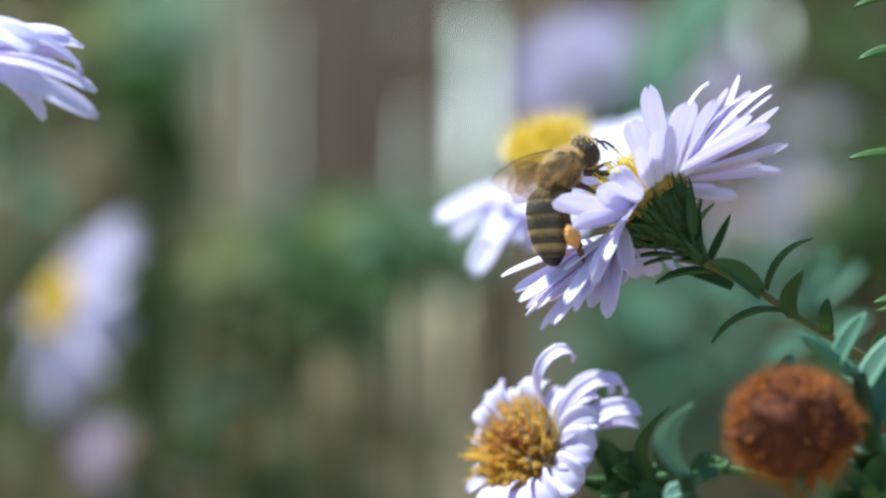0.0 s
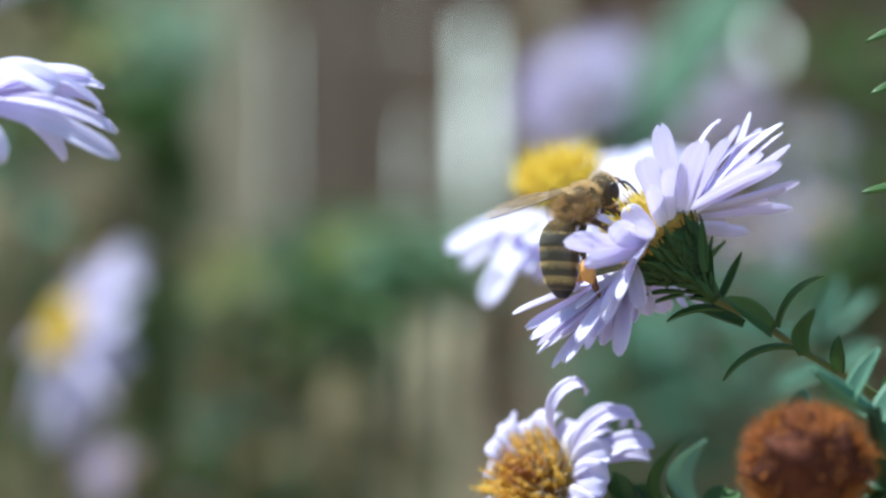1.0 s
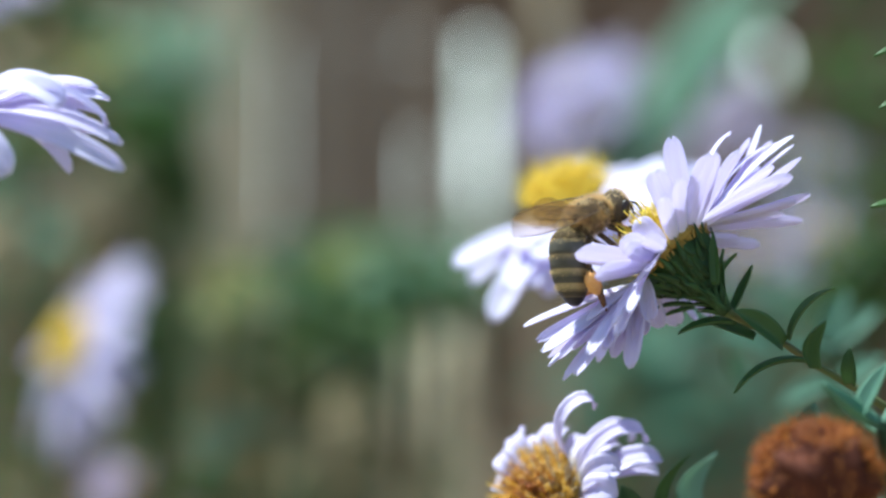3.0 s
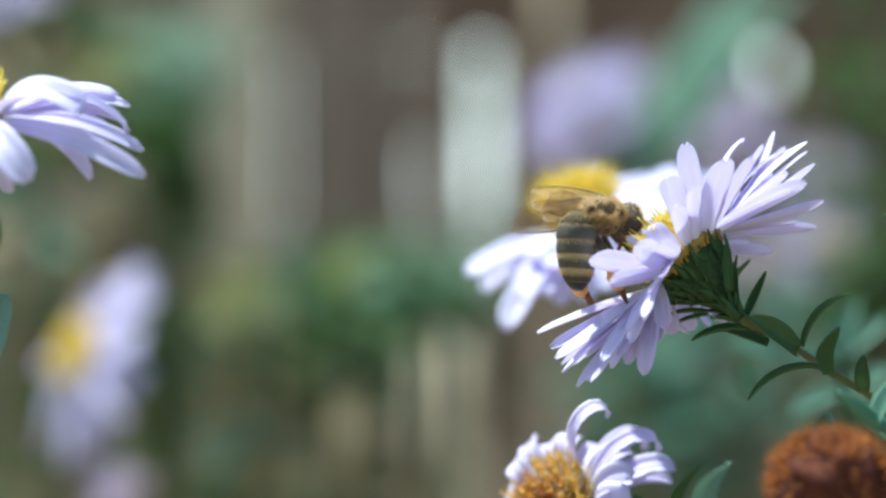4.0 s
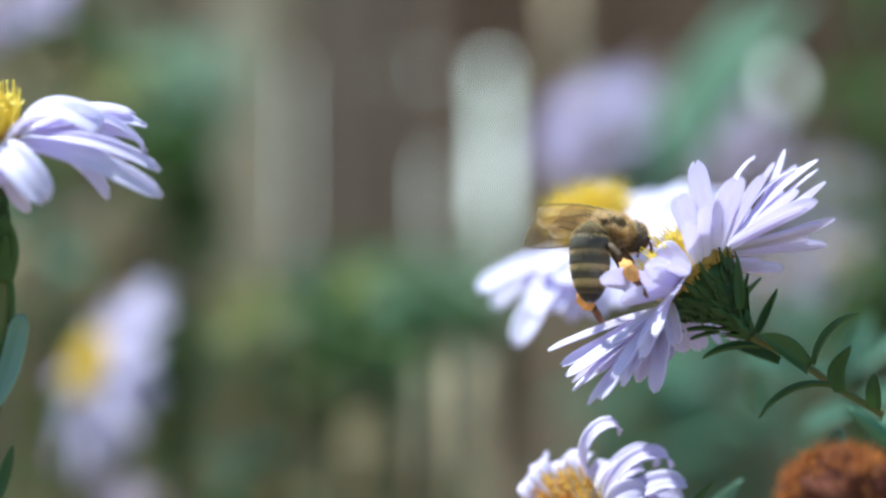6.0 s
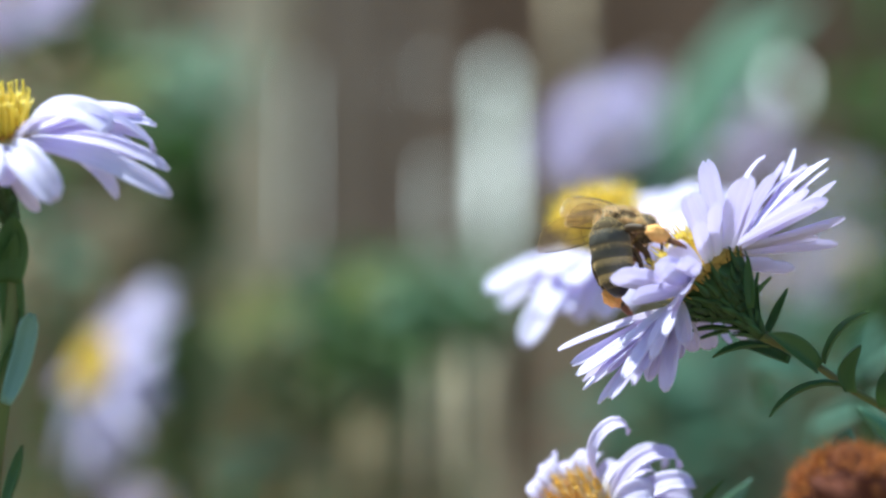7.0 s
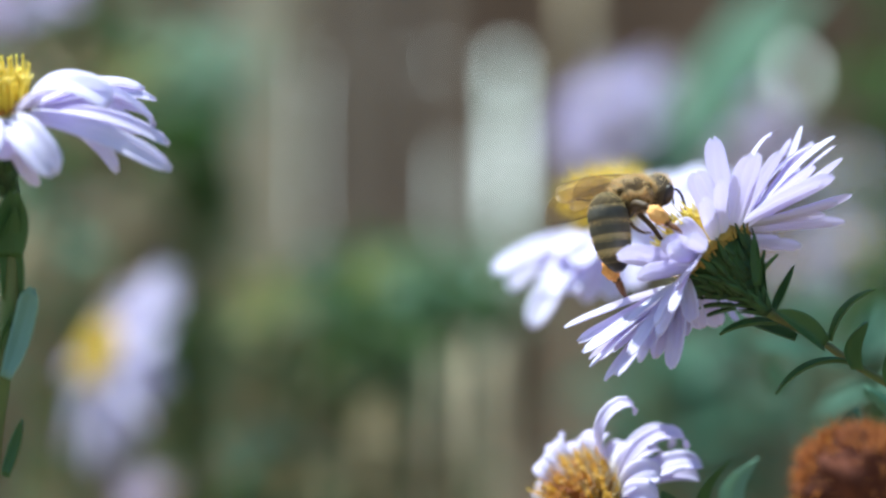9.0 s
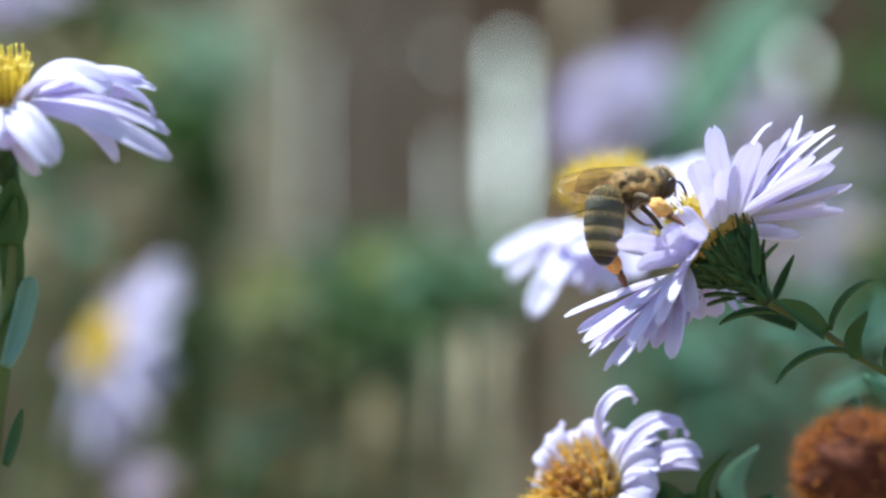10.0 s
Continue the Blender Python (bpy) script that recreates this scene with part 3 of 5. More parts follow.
def dead_head():
    c = pt(1404, 753, -17)
    root = holder("dried_aster", Matrix.Translation(c), "rust-brown dried seed head of an aster with shrivelled rays", "dried flower")
    part("core", blob(4.7 * MM, 4.4 * MM, 3.8 * MM, 32, 0.45), dead_core_mat, root, "dark brown dried core")
    random.seed(12)
    for k in range(296):
        while True:
            z = rnd(-0.85, 1)
            a = rnd(0, 6.283)
            o = Vector((math.cos(a) * math.sqrt(1 - z * z), math.sin(a) * math.sqrt(1 - z * z), z))
            if not (o.y < -0.5 and o.z < 0.6 and rnd(0, 1) < 0.9):
                break
        d = (o * 0.8 + Vector((rnd(-1, 1), rnd(-1, 1), rnd(-0.9, 0.9)))).normalized()
        ob = part("dried_ray", blade(rnd(0.7, 1.5) * MM, rnd(0.18, 0.42) * MM, rnd(-140, 140), 1, rnd(-0.5, 0.5), lance_shape, 0.15, rnd(-90, 90), 6, 0.06), dead_mat, root)
        ob.matrix_basis = aim(Vector((o.x * 4.4, o.y * 4.2, o.z * 3.7)) * MM, d, o)
    inv = root.matrix_basis.inverted()
    for x, y in ((1440, 862), (1470, 850), (1420, 880), (1400, 875)):
        leaf_on(root, inv, pt(x - 10, 820, -17), pt(x, y + 15, -18), 1.4, rnd(-40, 40), (0, -1, 0.2), dead_mat, lance_shape, 0.4, "dried_ray")
    part("stem", tube([(0, 0, -2.5 * MM), (0.002, 0.001, -0.02), (0.012, 0.01, -0.12), (0.02, 0.03, -c.z)], [0.001, 0.0009, 0.0012, 0.002]), stem_mat, root)
    return root


dead = dead_head()


# ---- leafy sprigs at the side ----
def sprig(name_label, path, radii, leaves, material):
    p0 = path[0]
    root = holder("leafy_sprig", Matrix.Translation(p0), name_label, "plant")
    inv = root.matrix_basis.inverted()
    part("stem", tube([inv @ p for p in path], radii), bract_mat, root)
    for b, t, w, bend, up, *bow in leaves:
        leaf_on(root, inv, pt(*b), pt(*t), w, bend, up, material, side=bow[0] if bow else 0.0)
    return root


sprig("pale blue-green aster leaves on a young shoot", [pt(1520, 660, -13), pt(1540, 760, -13), pt(1580, 960, -11), Vector((0.05, -0.02, 0.4)), Vector((0.055, -0.02, 0))], [0.0006, 0.0008, 0.001, 0.0014, 0.002],
      [((1478, 655, -13), (1532, 553, -13), 2.2, 10, (-0.9, -0.6, 0.5)), ((1520, 668, -13), (1412, 588, -15), 2.4, -15, (0.5, -0.5, 1)),
       ((1590, 600, -11), (1508, 735, -13), 2.6, 25, (-0.6, -0.6, 0.8)), ((1540, 760, -13), (1600, 640, -11), 2.6, 15, (-0.6, -1, 0.3)),
       ((1540, 700, -13), (1440, 625, -9), 2.2, 10, (0.3, -0.5, 1)), ((1545, 800, -13), (1480, 790, -11), 2.2, 20, (0, -0.6, 1)),
       ((1550, 850, -11), (1480, 830, -11), 2.6, 20, (0, -0.6, 1)), ((1550, 840, -11), (1600, 760, -11), 2.6, 20, (0, -0.8, 1)),
       ((1394, 690, -9), (1402, 626, -10), 2.4, 30, (-0.3, -0.8, 0.6))], leaf_pale_mat)
sprig("dark green leafy shoot under the asters", [pt(1020, 850, 9), pt(1110, 850, 9), pt(1200, 842, 9), pt(1290, 832, 9), pt(1420, 880, 10), pt(1500, 1050, 12), Vector((0.04, 0.03, 0.5)), Vector((0.05, 0.03, 0))],
      [0.0004, 0.0004, 0.0005, 0.0005, 0.0006, 0.001, 0.0015, 0.002],
      [((1148, 852, 8), (1184, 720, 6), 1.6, -40, (0.7, -0.9, 0.3), 0.5), ((1200, 842, 8), (1160, 790, 6), 1.7, 20, (-1, -0.8, 0)),
       ((1100, 850, 9), (1050, 790, 8), 2.2, 20, (0.3, -1, 0.3)), ((1120, 855, 8), (1060, 880, 6), 2.0, 20, (0.3, -0.8, 1)),
       ((1225, 845, 8), (1260, 800, 8), 1.6, 20, (-0.3, -0.8, 1)), ((1280, 835, 8), (1200, 870, 4), 2.0, 20, (-0.3, -0.8, 1)), ((1150, 850, 9), (1100, 800, 8), 2.2, 20, (-0.3, -0.8, 1)),
       ((1090, 860, 8), (1062, 775, 8), 2.6, 25, (0.5, -1, 0.2)), ((1130, 860, 8), (1085, 830, 6), 2.4, 20, (0.3, -0.8, 0.8)), ((1170, 870, 7), (1110, 885, 6), 2.6, 25, (0, -0.7, 1)), ((1240, 850, 9), (1290, 815, 9), 1.8, 20, (-0.3, -0.8, 1)),
       ((1290, 840, 9), (1230, 810, 9), 1.8, 20, (0.3, -0.8, 1)), ((1190, 860, 9), (1140, 830, 10), 2.4, 20, (0, -1, 0.6)), ((1100, 880, 9), (1030, 850, 9), 2.4, 20, (0, -1, 0.6)), ((1210, 890, 9), (1150, 872, 9), 2.4, 20, (0, -1, 0.6))], leaf_mat)
sprig("pale curled leaf on a green shoot", [pt(1210, 846, -14), pt(1225, 900, -14), pt(1250, 1100, -10), Vector((0.03, 0.0, 0.4)), Vector((0.03, 0.0, 0))], [0.0006, 0.0007, 0.001, 0.0014, 0.002],
      [((1210, 845, -14), (1226, 714, -15), 2.2, -30, (0.2, -0.9, 0.45), 0.6), ((1222, 868, -14), (1175, 886, -15), 2.0, 30, (0, -0.6, 1))], young_leaf_mat)
sprig("dark green leafy shoot beside the dried head", [pt(1540, 900, -14), pt(1550, 1000, -14), Vector((0.05, 0.0, 0.4)), Vector((0.05, 0.0, 0))], [0.0005, 0.0006, 0.0012, 0.002],
      [((1545, 900, -14), (1490, 830, -16), 2.4, 20, (0.3, -1, 0.5)), ((1550, 890, -14), (1568, 800, -14), 2.6, 20, (-0.6, -1, 0.2)), ((1540, 910, -14), (1470, 885, -16), 2.4, 20, (0, -0.8, 1)),
       ((1560, 880, -12), (1510, 800, -12), 2.6, 15, (0.4, -1, 0.4)), ((1560, 930, -14), (1520, 860, -16), 2.4, 20, (0.3, -1, 0.3)), ((1540, 900, -14), (1600, 840, -14), 2.6, 20, (-0.4, -1, 0.8))], leaf_mat)
sprig("soft pale green shoot behind the aster stem", [pt(1440, 540, 62), pt(1450, 640, 64), pt(1470, 900, 68), Vector((0.06, 0.07, 0.4)), Vector((0.06, 0.08, 0))], [0.0006, 0.0008, 0.001, 0.0014, 0.002],
      [((1425, 530, 62), (1474, 440, 62), 2.5, 20, (-0.5, -1, 0.4)), ((1440, 545, 62), (1530, 470, 64), 2.5, 20, (-0.5, -1, 0.6)), ((1440, 560, 62), (1335, 545, 60), 2.3, 25, (0.2, -0.7, 1)),
       ((1335, 545, 60), (1240, 515, 60), 2.5, 25, (0.2, -0.7, 1)), ((1445, 600, 63), (1350, 640, 62), 2.5, 20, (0, -0.8, 1)), ((1450, 620, 63), (1540, 560, 66), 2.7, 20, (-0.3, -0.8, 1)), ((1280, 600, 63), (1262, 540, 62), 2.0, 20, (-0.3, -0.8, 1))], leaf_pale_mat)
sprig("aster shoot with narrow curved leaves", [pt(1610, -60, 2), pt(1625, 120, 2), pt(1640, 300, 2), pt(1660, 560, 3), pt(1700, 960, 6), Vector((0.065, 0.02, 0.4)), Vector((0.07, 0.03, 0))], [0.0006, 0.0006, 0.0007, 0.0007, 0.001, 0.0014, 0.002],
      [((1612, -10, 2), (1510, 14, 1), 1.2, 25, (0, -0.4, 1)), ((1622, 95, 2), (1519, 106, 1), 1.6, 40, (0, -0.4, 1)), ((1640, 280, 2), (1502, 281, 1), 1.6, 25, (0, -0.4, 1)),
       ((1655, 520, 2), (1546, 536, 1), 1.4, 10, (0, -0.4, 1)), ((1655, 540, 2), (1548, 552, 1), 1.2, 10, (0, -0.4, 1))], leaf_mat)

# ---- honeybee ----
def shell(name, c1, c2, rough, gloss, scale=900, bump=0.4):
    return tissue(name, c1, c2, scale, (1, 1, 1), rough, 0.0, None, gloss, bump)


leg_mat = shell("leg_chitin", (0.045, 0.027, 0.014), (0.11, 0.066, 0.03), 0.62, 0.25)
chitin_mat = shell("dark_chitin", (0.018, 0.012, 0.008), (0.048, 0.03, 0.016), 0.5, 0.25)
head_mat = shell("head_chitin", (0.04, 0.028, 0.018), (0.10, 0.07, 0.04), 0.75, 0.15)
thorax_mat = shell("felted_chitin", (0.055, 0.034, 0.016), (0.115, 0.072, 0.03), 0.8, 0.15)
amber_mat = shell("amber_leg", (0.10, 0.035, 0.012), (0.24, 0.085, 0.022), 0.4, 0.5)
vein_mat = shell("wing_vein", (0.05, 0.028, 0.014), (0.10, 0.055, 0.025), 0.5, 0.3)


def banded(name, x0, x1, edge, dark, felt, rough=0.5):
    """A ring of the abdomen: tan felt at its front edge that thins out over the dark shell, with a sheen."""
    m, t = mat(name)
    co = node(t, "ShaderNodeTexCoord")
    n1 = node(t, "ShaderNodeTexNoise", Vector=co.outputs["Object"], Scale=1500.0, Detail=3.0)
    n2 = node(t, "ShaderNodeTexNoise", Vector=co.outputs["Object"], Scale=420.0, Detail=2.0)
    sx = node(t, "ShaderNodeSeparateXYZ", Vector=co.outputs["Object"])
    along = ramp(t, sx.outputs["X"], x0 * MM, x1 * MM)
    j = node(t, "ShaderNodeMath")
    j.operation = "MULTIPLY_ADD"
    t.links.new(n2.outputs["Fac"], j.inputs[0])
    j.inputs[1].default_value = 0.16
    t.links.new(along, j.inputs[2])
    k = node(t, "ShaderNodeMath")
    k.operation = "MULTIPLY_ADD"
    t.links.new(n1.outputs["Fac"], k.inputs[0])
    k.inputs[1].default_value = 0.12
    t.links.new(j.outputs[0], k.inputs[2])
    shell_col = mix_col(t, n1.outputs["Fac"], dark, tuple(1.9 * v for v in dark))
    lip = mix_col(t, ramp(t, along, 0.82, 0.97), shell_col, (0.20, 0.14, 0.075))
    col = mix_col(t, ramp(t, k.outputs[0], edge + 0.02, edge + 0.42), felt, lip)
    bp = node(t, "ShaderNodeBump", Height=n1.outputs["Fac"], Strength=0.35, Distance=0.0002)
    pr = node(t, "ShaderNodeBsdfPrincipled", Base_Color=col, Roughness=rough, Normal=bp.outputs["Normal"])
    pr.inputs["Specular IOR Level"].default_value = 0.9 - rough
    t.links.new(pr.outputs[0], node(t, "ShaderNodeOutputMaterial").inputs["Surface"])
    return m


eye_mat = shell("bee_eye", (0.018, 0.011, 0.008), (0.045, 0.026, 0.018), 0.42, 0.4, 3000)
pollen_mat = shell("pollen_load", (0.72, 0.32, 0.085), (0.86, 0.46, 0.16), 0.8, 0.15, 2500, 1.0)
# darker hair for the flanks: the shade below the sunlit back is in its colour
dark_hair_mat = tissue("shaded_brown_hair", (0.17, 0.10, 0.035), (0.36, 0.23, 0.085), 300, (1, 1, 1), 0.6, 0.3, (0.5, 0.3, 0.08), 0.3, 0.0)
hair_mat = tissue("golden_hair", (0.50, 0.325, 0.08), (0.78, 0.56, 0.19), 300, (1, 1, 1), 0.6, 0.35, (0.9, 0.55, 0.12), 0.3, 0.0)


def wing_material():
    m, t = mat("wing_membrane")
    co = node(t, "ShaderNodeTexCoord")
    n = node(t, "ShaderNodeTexNoise", Vector=co.outputs["Object"], Scale=500.0)
    tr = node(t, "ShaderNodeBsdfTransparent", Color=(0.90, 0.87, 0.825, 1))
    tl = node(t, "ShaderNodeBsdfTranslucent", Color=(0.72, 0.44, 0.13, 1))
    gl = node(t, "ShaderNodeBsdfGlossy", Color=(0.9, 0.9, 0.95, 1), Roughness=0.4)
    df = node(t, "ShaderNodeBsdfDiffuse", Color=(0.55, 0.40, 0.20, 1))
    c = node(t, "ShaderNodeMixShader", Fac=0.045)
    bp = node(t, "ShaderNodeBump", Height=n.outputs["Fac"], Strength=0.4, Distance=0.0002)
    t.links.new(bp.outputs["Normal"], gl.inputs["Normal"])
    a = node(t, "ShaderNodeMixShader", Fac=0.08)
    b = node(t, "ShaderNodeMixShader", Fac=0.01)
    t.links.new(tr.outputs[0], a.inputs[1])
    t.links.new(tl.outputs[0], a.inputs[2])
    t.links.new(a.outputs[0], c.inputs[1])
    t.links.new(df.outputs[0], c.inputs[2])
    t.links.new(c.outputs[0], b.inputs[1])
    t.links.new(gl.outputs[0], b.inputs[2])
    t.links.new(b.outputs[0], node(t, "ShaderNodeOutputMaterial").inputs["Surface"])
    return m


wing_mat = wing_material()


def fuzz(parent, spots, length, name="fuzz", width=0.045, droop=Vector((-0.4, 0, 0.1)), material=None, label="golden brown hairs"):
    """Fine hairs as slim blades: spots gives place and normal pairs in the parent's space, millimetres."""
    vs, fs = [], []
    for p, n in spots:
        n = (n + droop + Vector((rnd(-0.45, 0.45), rnd(-0.45, 0.45), rnd(-0.45, 0.45)))).normalized()
        side = n.cross(Vector((rnd(-1, 1), rnd(-1, 1), rnd(-1, 1)))).normalized() * width * 0.5
        L = length * rnd(0.5, 1.25)
        bend = Vector((rnd(-0.2, 0.1), rnd(-0.15, 0.15), rnd(-0.2, 0.1))) * L
        i = len(vs)
        vs += [(p - side) * MM, (p + side) * MM, (p + n * L * 0.6 + side * 0.7) * MM, (p + n * L * 0.6 - side * 0.7) * MM, (p + n * L + bend) * MM]
        fs += [(i, i + 1, i + 2, i + 3), (i + 3, i + 2, i + 4)]
    me = bpy.data.meshes.new(name)
    me.from_pydata(vs, [], fs)
    me.materials.append(material or hair_mat)
    ob = new(name, me)
    ob.parent = parent
    return tagged(ob, label, kind="stuff")


def on_blob(count, rx, ry, rz, keep):
    got = []
    while len(got) < count:
        o = Vector((random.gauss(0, 1), random.gauss(0, 1), random.gauss(0, 1))).normalized()
        if keep(o):
            got.append((Vector((o.x * rx, o.y * ry, o.z * rz)), Vector((o.x / rx, o.y / ry, o.z / rz)).normalized()))
    return got


def belly_r(s):
    """Radius of the abdomen along its length, in millimetres: plump, blunt at both ends."""
    if s < 0.3:
        return 0.35 + 1.42 * math.sin(s / 0.3 * math.pi / 2) ** 0.6
    return max(0.18, 1.77 * max(0.0, 1 - ((s - 0.3) / 0.71) ** 2.9) ** 0.62)


def belly_c(s):
    return Vector((-7.0 * s, 0, -0.7 * s * s))


def tergite(s0, s1, tip=False):
    """One overlapping ring of the abdomen: pale felt at its front, dark shell behind."""
    bm = bmesh.new()
    rows = 6
    prev = None
    for i in range(rows + 1):
        f = i / rows
        s = s0 + (s1 - s0) * f
        r = belly_r(s) * (0.985 + 0.035 * f)
        if i == rows and not tip:
            r *= 0.94
        ring = []
        for j in range(28):
            a = j / 28 * 6.28318
            ring.append(bm.verts.new((belly_c(s) + Vector((0, math.cos(a) * r * 1.02, math.sin(a) * r * 0.98))) * MM))
        if prev:
            for j in range(28):
                bm.faces.new((prev[j], ring[j], ring[(j + 1) % 28], prev[(j + 1) % 28]))
        prev = ring
    if tip:
        bm.faces.new(prev)
    bmesh.ops.recalc_face_normals(bm, faces=bm.faces[:])
    return bm


def wing_outline(length, width, hind=False):
    """Wing membrane with veins; X runs to the tip, the leading edge is at +Y."""
    bm = bmesh.new()
    n = 16
    lead, trail = [], []
    for i in range(n + 1):
        s = i / n
        x = length * s
        e = 0.18 + 0.82 * math.sin(math.pi * min(1, (s * 0.62 + 0.02)) ** 1.0) if s < 0.72 else math.sqrt(max(0.0, 1 - ((s - 0.72) / 0.285) ** 2))
        yl = 0.10 * width + 0.16 * width * math.sin(math.pi * s) if s < 0.85 else (0.10 * width + 0.16 * width * math.sin(math.pi * s)) * (1 - (s - 0.85) * 3)
        yt = -width * 0.75 * e * (0.35 + 0.65 * min(1, s * 1.6))
        z = 0.25 * math.sin(s * 3) * 0.3
        lead.append(Vector((x, yl, z)))
        trail.append(Vector((x * 0.985, yt, z - 0.08 + 0.1 * math.sin(s * 7))))
    for lay in (0.012, -0.012):
        g = []
        for a, b in zip(lead, trail):
            g.append([bm.verts.new((a.lerp(b, k / 5) + Vector((0, 0, lay + 0.05 * math.sin(k * 2.1)))) * MM) for k in range(6)])
        for i in range(n):
            for k in range(5):
                q = (g[i][k], g[i + 1][k], g[i + 1][k + 1], g[i][k + 1])
                bm.faces.new(q if lay > 0 else q[::-1])
    return bm, lead, trail


def wing(bee, name, length, width, flip):
    bm, lead, trail = wing_outline(length, width)
    if flip:
        for v in bm.verts:
            v.co.y = -v.co.y
    w = part(name, bm, wing_mat, bee, "clear brownish membrane wing")
    sg = -1 if flip else 1
    lines = [[lead[i] for i in (0, 4, 8, 12, 15)], [lead[i].lerp(trail[i], 0.25) for i in (0, 4, 8, 12)], [lead[i].lerp(trail[i], 0.5 + 0.1 * (i % 3)) for i in (0, 4, 8, 13)],
             [lead[i].lerp(trail[i], 0.8) for i in (0, 4, 8, 10)], [lead[9], lead[9].lerp(trail[9], 0.5)], [lead[12].lerp(trail[12], 0.25), lead[11].lerp(trail[11], 0.55)], [lead[7].lerp(trail[7], 0.25), lead[6].lerp(trail[6], 0.8)]]
    for k, ln in enumerate(lines):
        rr = (0.075 if k == 0 else 0.032) * MM
        part("vein", tube([Vector((p.x, p.y * sg, p.z)) * MM for p in ln], [rr] + [rr * 0.7] * (len(ln) - 1), 5), vein_mat, w)
    return w


def leg(bee, name, pts, radii, label=""):
    return part(name, tube([Vector(p) * MM for p in pts], [r * MM for r in radii], 8), leg_mat, bee, label)


def honeybee():
    random.seed(21)
    bee = holder("honeybee", Matrix.Identity(4), "brown striped honeybee with orange pollen loads on an aster", "bee")
    thorax = part("thorax", blob(2.2 * MM, 1.7 * MM, 1.55 * MM, 24, 0.05), thorax_mat, bee, "hairy golden brown thorax")
    fuzz(thorax, on_blob(2600, 2.17, 1.67, 1.52, lambda o: -0.9 < o.z < 0.35 and rnd(-0.3, 0.3) < noise.noise(o * 2.4)), 0.5, width=0.026, material=dark_hair_mat, label="brown hairs of the flanks, darkened for shade")
    fuzz(thorax, on_blob(5200, 2.17, 1.67, 1.52, lambda o: o.z > rnd(-0.25, 0.3) and (o.z < 0.72 or o.x < -0.45 or o.x > 0.5 or rnd(0, 1) < 0.25) and rnd(-0.3, 0.3) < noise.noise(o * 2.1 + Vector((3, 1, 2)))), 0.6, width=0.028)
    part("scutellum", blob(0.5 * MM, 0.9 * MM, 0.3 * MM, 14, 0.0, (-1.35 * MM, 0, 1.1 * MM)), thorax_mat, thorax)
    hd = part("head", blob(0.95 * MM, 1.75 * MM, 1.5 * MM, 22, 0.04), head_mat, bee, "dark head with sparse hairs")
    fuzz(hd, on_blob(1100, 0.95, 1.72, 1.48, lambda o: abs(o.y) < 0.7 and (o.x > -0.2 or rnd(0, 1) < 0.4)), 0.4, width=0.03)
    for sg in (1, -1):
        part("eye", blob(0.54 * MM, 0.40 * MM, 0.95 * MM, 18, 0, (0.12 * MM, sg * 1.45 * MM, 0.05 * MM)), eye_mat, hd, "large dark oval eye")
        part("antenna", tube([Vector(p) * MM for p in ((0.85, sg * 0.35, 0.2), (1.25, sg * 0.6, 0.6), (1.8, sg * 0.75, 0.45), (2.5, sg * 0.9, -0.3), (2.9, sg * 0.95, -0.9))], [0.11 * MM, 0.1 * MM, 0.13 * MM, 0.13 * MM, 0.1 * MM], 7), chitin_mat, hd)
    part("mouthparts", tube([(0.5 * MM, 0, -1.1 * MM), (0.9 * MM, 0, -2.1 * MM), (1.1 * MM, 0, -3.0 * MM)], [0.4 * MM, 0.25 * MM, 0.1 * MM], 8), amber_mat, hd)
    hd.matrix_basis = pose(2.75 * MM, 0, -0.35 * MM, 0, 28, 0)
    ab = part("abdomen", tube([belly_c(s) * MM for s in (0.0, 0.12, 0.4, 0.7, 0.93)], [0.4 * MM, 0.9 * MM, 1.3 * MM, 1.0 * MM, 0.2 * MM], 16), chitin_mat, bee, "brown abdomen with pale bands")
    cuts = (0.0, 0.17, 0.36, 0.54, 0.72, 0.89, 1.0)
    felt = []
    for k in range(6):
        s0, s1 = cuts[k], cuts[k + 1] + (0.015 if k < 5 else 0)
        dark = (0.05, 0.036, 0.02) if k == 0 else (0.05, 0.043, 0.03) if k < 4 else (0.036, 0.025, 0.014) if k < 5 else (0.014, 0.009, 0.007)
        skin = banded("abdomen_ring", -7.0 * s0, -7.0 * s1, (0.3, 0.06, 0.16, 0.26, 0.36, -0.3)[k], dark, ((0.12, 0.09, 0.045), (0.12, 0.09, 0.05), (0.22, 0.16, 0.08), (0.36, 0.27, 0.125), (0.38, 0.285, 0.13), (0.1, 0.07, 0.04))[k], 0.85 if k == 0 else 0.5)
        part("tergite", tergite(s0, s1, k == 5), skin, ab, "glossy black tip segment" if k == 5 else "")
        for i in range((420, 40, 70, 110, 120, 0)[k]):
            s = s0 + (s1 - s0) * (rnd(0.0, 0.22 if k < 3 else 0.45) if k else rnd(0.1, 1.0))
            a = rnd(-0.6, 3.75)
            o = Vector((0, math.cos(a), math.sin(a) * 0.92))
            felt.append((belly_c(s) + Vector((0, o.y * 1.02, o.z * 1.05)) * belly_r(s), o))
    fuzz(ab, felt, 0.26, width=0.035, droop=Vector((-1.3, 0, 0)))
    ws = [wing(bee, "forewing", 8.5, 2.9, False), wing(bee, "hindwing", 6.0, 2.3, False), wing(bee, "forewing", 9.5, 2.9, True), wing(bee, "hindwing", 6.0, 2.3, True)]
